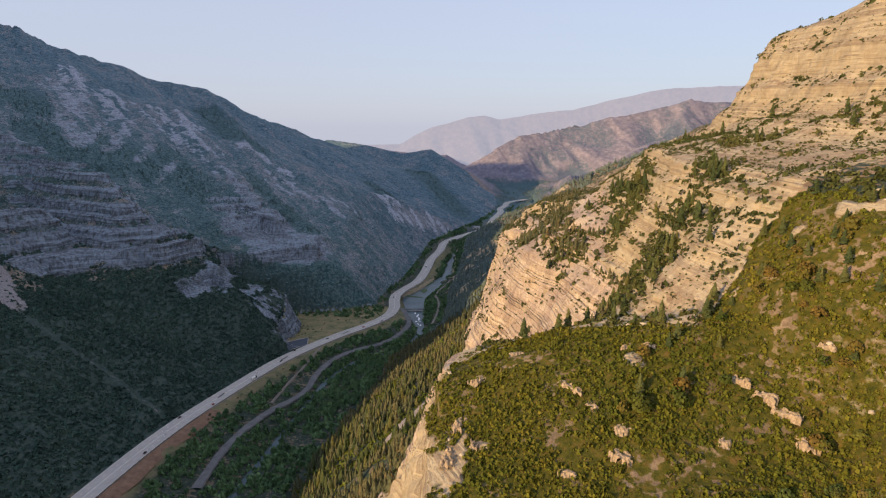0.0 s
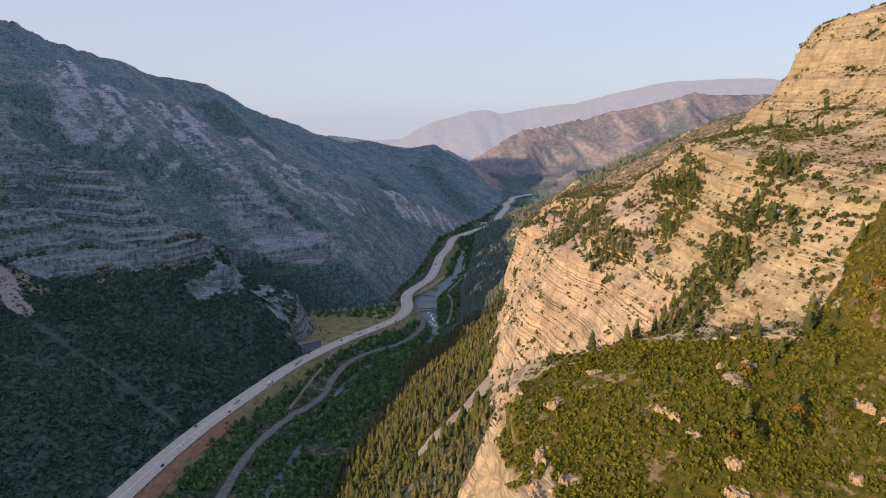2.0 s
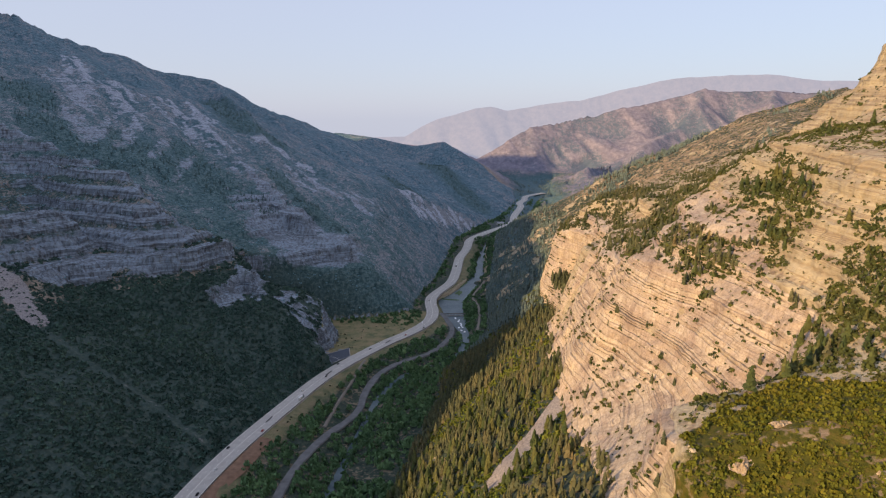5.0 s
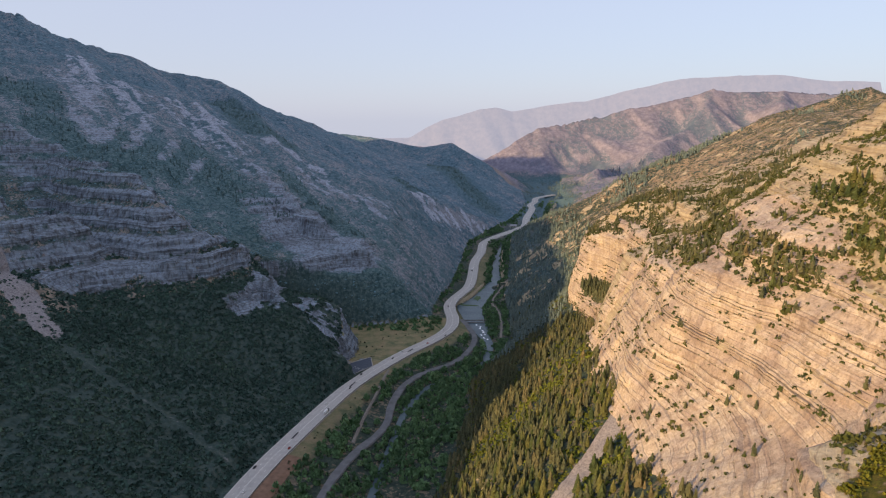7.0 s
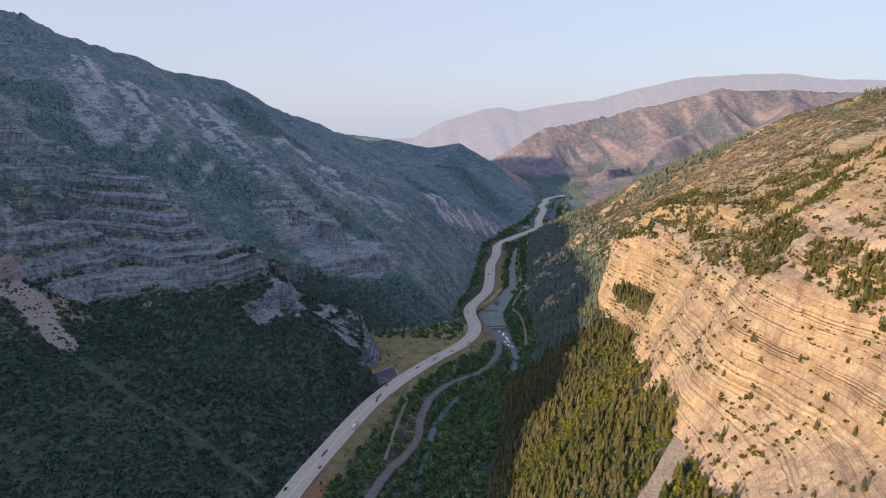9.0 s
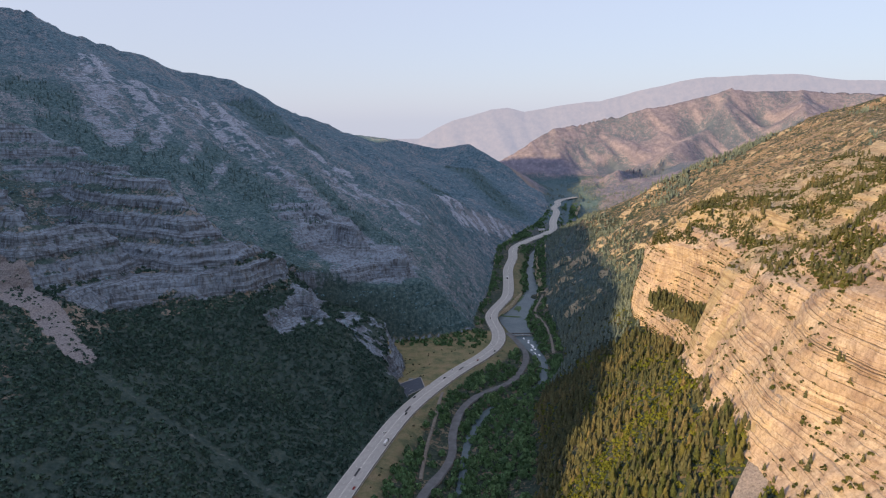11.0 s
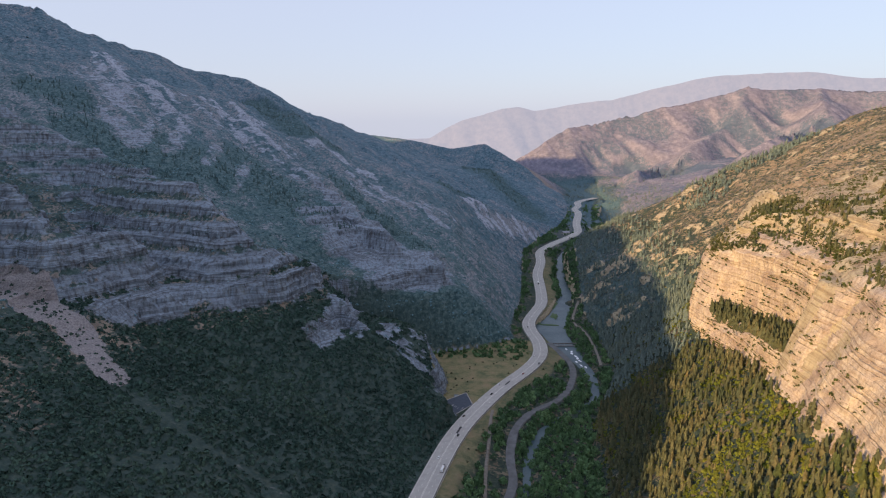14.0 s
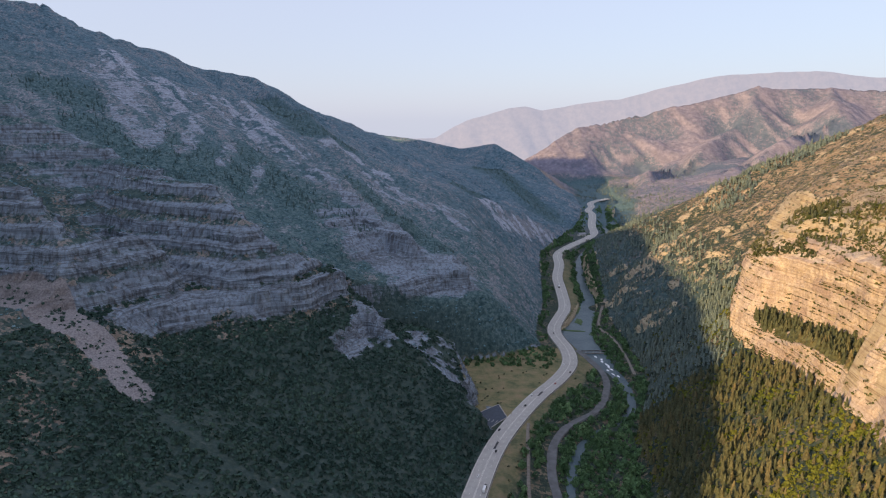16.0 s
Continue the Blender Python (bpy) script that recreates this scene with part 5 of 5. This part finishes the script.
river_at = scatter(np.where(hedge & (np.abs(QX - along(ROAD, QY)) > 24), 0.012, 0) + np.where((q["flat"] > 0.5) & (q["meadow"] < 0.45) & (QY > 480) & (QY < 2900), 0.032 * np.interp(QY, [2200, 2400, 2850], [1.0, 0.5, 0.3]) * ramp(-0.3, 0.2, q["n1"] + 0.2) * np.where(np.abs(QX - along(ROAD, QY)) < 30, 0.1, 1.0), 0))
plant("riverside_trees", "leafy green cottonwoods and willows along the river", "trees", river_at, [leafy(22, 90 + s, 1.1, 0.5) for s in range(5)], 2.2, 4.6, 1.5, RIVER_LEAF)
lower = (q["sunny"] > 0.5) & (q["base"] < -2) & (QY > 330) & (QY < 1330)
glade = ramp(38, 14, np.minimum(line_gap(QX, QY, [(-85, 735), (-10, 775), (36, 806)]), line_gap(QX, QY, [(-70, 560), (-30, 575)])) + 8 * q["n3"])
patch = np.maximum(glade, 0.85 * ramp(0.12, 0.42, q["n1"]))
conifer_at = scatter(np.where(lower & (QY < 1090 + 40 * q["n1"]), 0.042 * (1 - 0.85 * patch) * ramp(-0.5, 0.0, q["n2"] + q["n3"] * 0.5), 0))
plant("conifer_forest", "crowded conifers with rust tinges below the cliff", "forest", conifer_at, SPIRE, 6, 14.5, 0.95, NEEDLES, 0.02)
hill_at = scatter(np.where(lower & (QY >= 1090 + 40 * q["n1"]), 0.034 * (1 - 0.6 * patch) * ramp(-0.5, 0.0, q["n2"] + q["n3"] * 0.5), 0))
plant("hillside_conifers", "grey-green conifers on the slope past the cliff", "forest", hill_at, SPIRE, 6, 13, 0.95, HAZE_NEEDLES, 0.02)
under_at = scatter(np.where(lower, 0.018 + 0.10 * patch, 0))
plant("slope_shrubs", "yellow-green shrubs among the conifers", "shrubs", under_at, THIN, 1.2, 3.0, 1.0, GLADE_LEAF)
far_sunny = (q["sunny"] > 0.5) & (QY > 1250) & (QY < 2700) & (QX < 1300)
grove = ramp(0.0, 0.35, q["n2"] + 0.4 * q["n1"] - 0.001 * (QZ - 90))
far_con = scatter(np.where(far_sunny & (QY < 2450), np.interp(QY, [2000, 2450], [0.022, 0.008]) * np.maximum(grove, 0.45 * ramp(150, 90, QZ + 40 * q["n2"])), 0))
plant("far_conifers", "dark conifer groves on the far sunny slope", "forest", far_con, [conifer(4, 4, 160 + s) for s in range(4)], 8, 15, 1.0, HAZE_NEEDLES, 0.02)
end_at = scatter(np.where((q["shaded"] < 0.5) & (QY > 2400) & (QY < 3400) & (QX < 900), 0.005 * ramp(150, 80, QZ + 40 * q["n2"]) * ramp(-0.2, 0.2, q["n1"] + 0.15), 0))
plant("canyon_end_conifers", "small conifers on the shaded floor where the canyon narrows", "forest", end_at, [conifer(4, 4, 180 + s) for s in range(4)], 5, 10, 1.0, HAZE_NEEDLES, 0.02)
far_shrub = scatter(np.where(far_sunny, np.interp(QY, [1250, 2700], [0.010, 0.002]) * (1 - 0.6 * grove), 0))
plant("far_shrubs", "shrubs dotting the dry far slope", "shrubs", far_shrub, TINY, 1.2, 2.8, 0.9, DRY_SCRUB)
bench = (q["bench"] > 0.5) & (QY > 170) & (QX < 420)
bench_at = scatter(np.where(bench & (q["rock"] < 0.55), 0.34 * (1 - 0.35 * q["uphill"]) * ramp(-0.65, -0.2, q["n1"] + 0.4 * q["n3"] - 0.1 * q["uphill"]) + 0.02, 0))
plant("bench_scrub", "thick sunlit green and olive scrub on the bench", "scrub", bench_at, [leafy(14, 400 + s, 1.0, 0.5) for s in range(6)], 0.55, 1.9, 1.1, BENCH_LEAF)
mid = ((q["mid"] > 0.5) | (q["high"] > 0.5)) & (QX < 460) & (QY > 170) & (q["steep"] < 2.2)
mid_at = scatter(np.where(mid, np.where(QY > 480, 1.5, 1.0) * 0.04 * ramp(0.0, 0.35, q["n1"] + 0.25 * q["n2"]) + 0.014 * ramp(-0.2, 0.3, q["n3"]) + 0.05 * (q["high"] > 0.5) * ramp(-0.15, 0.2, q["n1"]), 0))
plant("ledge_shrubs", "olive shrubs scattered over the sunlit ledges", "shrubs", mid_at, [leafy(15, 430 + s, 1.0, 0.48) for s in range(6)], 0.9, 3.2, 1.0, LEDGE_LEAF)
dot_at = scatter(np.where(mid, 0.075 * ramp(-0.5, 0.1, q["n3"] + 0.3 * q["n2"]), 0))
plant("ledge_tufts", "small olive and tan tufts on the sunlit ledges", "shrubs", dot_at, TINY, 0.5, 1.3, 0.9, LEDGE_LEAF)
scree_at = np.concatenate([rng.normal(0, 9, (150, 2)) + np.array(SCREE_A)[rng.integers(1, 6, 150)] + rng.random((150, 1)) * np.array([[50.0, -30.0]]), np.zeros((150, 1))], 1)
scree_at[:, 2] = [ground_at(px, py) for px, py in scree_at[:, :2]]
plant("scree_shrubs", "dark shrubs scattered over the pale scree", "shrubs", scree_at, THIN, 1.2, 2.8, 1.0, SCRUB_LEAF)
brink_at = BRINK_SPOTS[np.random.default_rng(6).permutation(len(BRINK_SPOTS))]
brink_at = brink_at + np.random.default_rng(7).normal(0, 1, brink_at.shape) * np.array([1.2, 1.2, 0.0])
plant("brink_shrubs", "olive shrubs along the ledges above the cliff", "shrubs", brink_at[:1500], THIN, 1.0, 3.2, 1.0, LEDGE_LEAF)
plant("brink_pines", "pines along the ledges above the cliff", "forest", brink_at[1500:1850], SPIRE, 5, 11, 0.9, NEEDLES, 0.02)
face_at = CLIFF_SPOTS[np.random.default_rng(4).permutation(len(CLIFF_SPOTS))[:1700]]
plant("cliff_shrubs", "small dark shrubs clinging to the cliff", "shrubs", face_at, THIN, 0.6, 2.5, 1.0, LEDGE_LEAF)


plant("wall_pines", "dark pines clinging to ledges of the cliff", "forest", face_at[face_at[:, 1] < 640][:90], SPIRE, 4, 9, 0.9, NEEDLES, 0.02)
plant("seam_shrubs", "low dark shrubs rooted along the ledges of the cliff", "shrubs", SEAM_SPOTS, THIN, 0.8, 2.2, 0.9, LEDGE_LEAF)


def tree_things(places, name, label, category, crowns, low, high, leaf, trunk_r, crown_z):
    """Single trees, each with its trunk and crown."""
    protos = []
    for v, f in crowns:
        ob = tagged(new(name), label, category, category + "s on the sunny slope")
        bm = bmesh.new()
        bmesh.ops.create_cone(bm, cap_ends=True, segments=6, radius1=trunk_r, radius2=trunk_r * 0.35, depth=crown_z + 0.3, matrix=Matrix.Translation((0, 0, (crown_z + 0.3) / 2 - 0.12)))
        part("trunk", bm, BARK, ob, "brown bark trunk")
        crown = from_arrays("crown", v * np.array([1, 1, 1.0]) + np.array([0, 0, crown_z]), f, leaf, ob)
        protos.append(ob)
    for i, p in enumerate(places):
        size = random.uniform(low, high)
        m = Matrix.Translation(Vector(p)) @ Matrix.Rotation(random.uniform(0, 6.28), 4, "Z") @ Matrix.Diagonal((size, size, size * random.uniform(0.85, 1.2), 1))
        proto = protos[i % len(protos)]
        if i < len(protos):
            proto.matrix_basis = m
        else:
            c = copy_thing(proto, Matrix.Identity(4))
            c.matrix_basis = m


hollow = ramp(34, 12, np.minimum(line_gap(QX, QY, [(120, 404), (143, 424), (168, 442), (184, 450)]), line_gap(QX, QY, [(152, 520), (172, 560), (186, 625)]) + 8) + 10 * q["n3"])
grove_at = scatter(np.where(q["mid"] > 0.5, 0.11 * hollow, 0))
plant("grove_shrubs", "thick olive thicket below the pale upper cliff", "shrubs", grove_at, FULL, 1.4, 3.4, 1.2, LEDGE_LEAF)
pine_at = scatter(np.where((q["mid"] > 0.5) & (QY < 760) & (QX < 330) & (q["steep"] < 1.6), 0.006 * ramp(0.0, 0.3, q["n1"] + 0.2 * q["n3"]) + 0.02 * hollow, 0))
pine_at = pine_at[rng.permutation(len(pine_at))][:130]
tree_things(pine_at, "pine_tree", "dark green pine on the sunlit ledges", "pine tree", [conifer(9, 7, 200 + s) for s in range(4)], 6.0, 13, THING_NEEDLES, 0.016, 0.02)
top_pines = scatter(np.where((q["mid"] > 0.5) & (QY >= 760) & (QY < 1250) & (QX < 480), 0.016 * ramp(-0.15, 0.25, q["n1"] + 0.2 * q["n2"]), 0))
cornice_at = scatter(np.where(q["cornice"] > 0.5, 0.075, 0))
plant("alcove_pines", "dark pines filling the alcove in the cliff", "forest", cornice_at, SPIRE, 10, 19, 1.0, NEEDLES, 0.02)
plant("clifftop_pines", "dark conifers crowding the cliff top", "forest", top_pines, SPIRE, 6, 11, 0.85, NEEDLES, 0.02)
bush_at = scatter(np.where(bench & (QY < 330) & (QX < 200), 0.02, 0))[:180]
oak_at = scatter(np.where(bench & (QY < 310) & (QX < 210), 0.004 * ramp(-0.2, 0.3, q["n1"] + 0.006 * (QX - 100)), 0))[:110]
tree_things(oak_at, "oak_tree", "small olive oak tree with rust tinges on the bench", "oak tree", [leafy(150, 320 + s, 1.15, 0.24) for s in range(5)], 2.2, 4.2, THING_OAK, 0.07, 0.5)
bench_pines = scatter(np.where(bench & (QX > 90) & (QY > 250), 0.0012 + 0.004 * q["uphill"], 0))
bench_pines = bench_pines[rng.permutation(len(bench_pines))][:60]
tree_things(bench_pines, "pine_tree", "dark green pine standing in the bench scrub", "pine tree", [conifer(9, 7, 210 + s) for s in range(2)], 6.0, 10, THING_NEEDLES, 0.016, 0.02)
tree_things(bush_at, "shrub", "rounded olive-green shrub on the bench", "shrub", [leafy(110, 300 + s, 1.0, 0.24) for s in range(4)], 1.6, 3.0, THING_LEAF, 0.09, 0.1)


fir_at = scatter(np.where(lower & (QY > 520) & (QY < 720), 0.02, 0))
fir_at = fir_at[rng.permutation(len(fir_at))][:240]
tree_things(fir_at, "fir_tree", "tall olive-green fir on the forested slope below the cliff", "fir tree", [conifer(9, 7, 220 + s) for s in range(4)], 8, 16, THING_NEEDLES, 0.014, 0.02)
poplar_at = scatter(np.where((q["flat"] > 0.5) & (q["meadow"] < 0.4) & (QY > 760) & (QY < 1260) & (QX > along(ROAD, QY) + 34), 0.008, 0))
poplar_at = poplar_at[rng.permutation(len(poplar_at))][:170]
tree_things(poplar_at, "cottonwood_tree", "leafy green cottonwood beside the river track", "cottonwood tree", [leafy(120, 340 + s, 1.25, 0.26) for s in range(4)], 2.6, 5.2, THING_RIVER, 0.07, 0.55)
verge_at = scatter(np.where((q["meadow"] > 0.5) & (QY > 700) & (QY < 1330) & (np.abs(QX - along(ROAD, QY)) > 20), 0.0016, 0))[:60]
tree_things(verge_at, "sagebrush", "small dusty green bush in dry meadow grass", "bush", [leafy(60, 360 + s, 0.9, 0.3) for s in range(3)], 0.9, 1.9, THING_SAGE, 0.06, 0.05)


# ---------------------------------------------------------------- a lodge by the far bend of the highway
def lodge(x, y, turn):
    ob = tagged(new("lodge"), "small pale lodge with a grey gable roof by the highway", "house")
    z = ground_at(x, y) + 0.2
    bm = bmesh.new()
    box(bm, -11, 11, -6, 6, -2, 5)
    wall = part("wall", bm, WALLS, ob, "pale rendered wall")
    bm = bmesh.new()
    v = [bm.verts.new(c) for c in ((-12, -7, 4.8), (12, -7, 4.8), (12, 0, 9), (-12, 0, 9), (12, 7, 4.8), (-12, 7, 4.8), (-12, -7, 4.4), (12, -7, 4.4), (12, 7, 4.4), (-12, 7, 4.4))]
    for f in ((0, 1, 2, 3), (3, 2, 4, 5), (0, 6, 7, 1), (4, 8, 9, 5), (1, 7, 8, 4, 2), (5, 9, 6, 0, 3), (6, 9, 8, 7)):
        bm.faces.new([v[i] for i in f])
    part("roof", bm, ROOF, ob, "grey metal gable roof")
    for i in range(5):
        bm = bmesh.new()
        box(bm, -9.2 + i * 4.2, -7.4 + i * 4.2, -6.12, -5.9, 1.6, 3.4, 0.04)
        part("window" if i != 2 else "door", bm, GLASS, ob, "dark glass" if i != 2 else "dark door")
    bm = bmesh.new()
    box(bm, 5, 6.2, 1, 2.2, 7, 10.4, 0.05)
    part("chimney", bm, RAIL, ob)
    ob.matrix_basis = Matrix.Translation((x, y, z)) @ Matrix.Rotation(radians(turn), 4, "Z")
    return ob


lodge(118, 2180, 20)


# ---------------------------------------------------------------- boulders on the bench and the slopes
def boulder_mesh(seed):
    r = random.Random(seed)
    bm = bmesh.new()
    bmesh.ops.create_icosphere(bm, subdivisions=2, radius=1)
    for v in bm.verts:
        n = noise.noise(v.co * 1.3 + Vector((seed * 3.1, 0, 0)))
        v.co *= 0.85 + 0.5 * n
        v.co.z = max(min(v.co.z, 0.7), -0.6)
    mesh = bpy.data.meshes.new("boulder")
    bm.to_mesh(mesh)
    bm.free()
    mesh.materials.append(STONE)
    return mesh


rocks = [boulder_mesh(s) for s in range(5)]
boulder_at = scatter(np.where((bench & (q["rock"] > 0.3)) | (mid & (QY < 560)), 0.004, 0))[:160]
for i, p in enumerate(boulder_at):
    ob = new("boulder", rocks[i % 5])
    s = random.uniform(0.6, 1.9) * (1.6 if i % 17 == 0 else 1)
    ob.matrix_basis = Matrix.Translation(Vector(p)) @ Matrix.Rotation(random.uniform(0, 6.28), 4, "Z") @ Matrix.Diagonal((s * random.uniform(0.8, 1.5), s, s * random.uniform(0.6, 1.0), 1))
    tagged(ob, "bleached pale limestone boulder in the scrub", "boulder", "boulders on the slope")


# ---------------------------------------------------------------- pale rock fins that break through the bench
def outcrop(x, y, long, wide, tall, turn, seed):
    """A ragged slab: broken blocks that step up to a crest and sink into the soil at the rim."""
    bm = bmesh.new()
    bmesh.ops.create_grid(bm, x_segments=30, y_segments=18, size=1)
    off = Vector((seed * 7.3, seed * 2.9, 0.3))
    for v in bm.verts:
        p = Vector((v.co.x * long / 2, v.co.y * wide / 2, 0))
        ragged = noise.fractal(p * 0.35 + off, 1.0, 2.0, 3)
        d = 1 - max(abs(v.co.x), abs(v.co.y)) ** 1.5 + 0.75 * ragged
        block = noise.cell(Vector((p.x * 0.55 + 0.6 * ragged, p.y * 0.7, 0)) + off)
        rise = max(-0.5, min(d * 1.3, 0.75) + 0.35 * (block - 0.5) if d > 0.12 else d - 0.5)
        v.co = Vector((p.x + 0.5 * noise.noise(p * 0.8 + off), p.y + 0.5 * noise.noise(p * 0.8 - off), tall * 0.75 * rise + 0.25 * noise.noise(p * 1.7 + off)))
    ob = part("rock_outcrop", bm, OUTCROP)
    ob.matrix_basis = Matrix.Translation((x, y, ground_at(x, y) - 0.2)) @ Matrix.Rotation(radians(turn), 4, "Z")
    return tagged(ob, "pale weathered limestone outcrop breaking through green scrub", "rock outcrop", "rock outcrops on the bench")


for i, (x, y, long, wide, tall, turn) in enumerate([(60, 282, 20, 4, 3.0, -55), (68, 268, 10, 4, 2.5, -70), (134, 265, 10, 5, 4.0, -40), (140, 256, 13, 6, 4.0, -50), (146, 246, 12, 6, 4.0, -45), (149, 233, 11, 8, 4.0, -20), (75, 240, 10, 7, 4.0, -30), (92, 297, 8, 4, 2.5, 10), (14, 262, 9, 4, 2.5, 80), (170, 262, 8, 5, 3.0, -60), (19, 305, 12, 6, 3.0, 40), (8, 278, 14, 6, 3.5, 70), (3, 258, 16, 7, 3.5, 75), (79, 252, 9, 6, 3.0, 20), (102, 293, 7, 5, 2.5, -30), (40, 318, 9, 5, 2.5, 15), (118, 240, 8, 5, 2.5, 50), (52, 236, 9, 5, 2.5, -20)]):
    outcrop(x, y, long, wide, tall, turn, i)
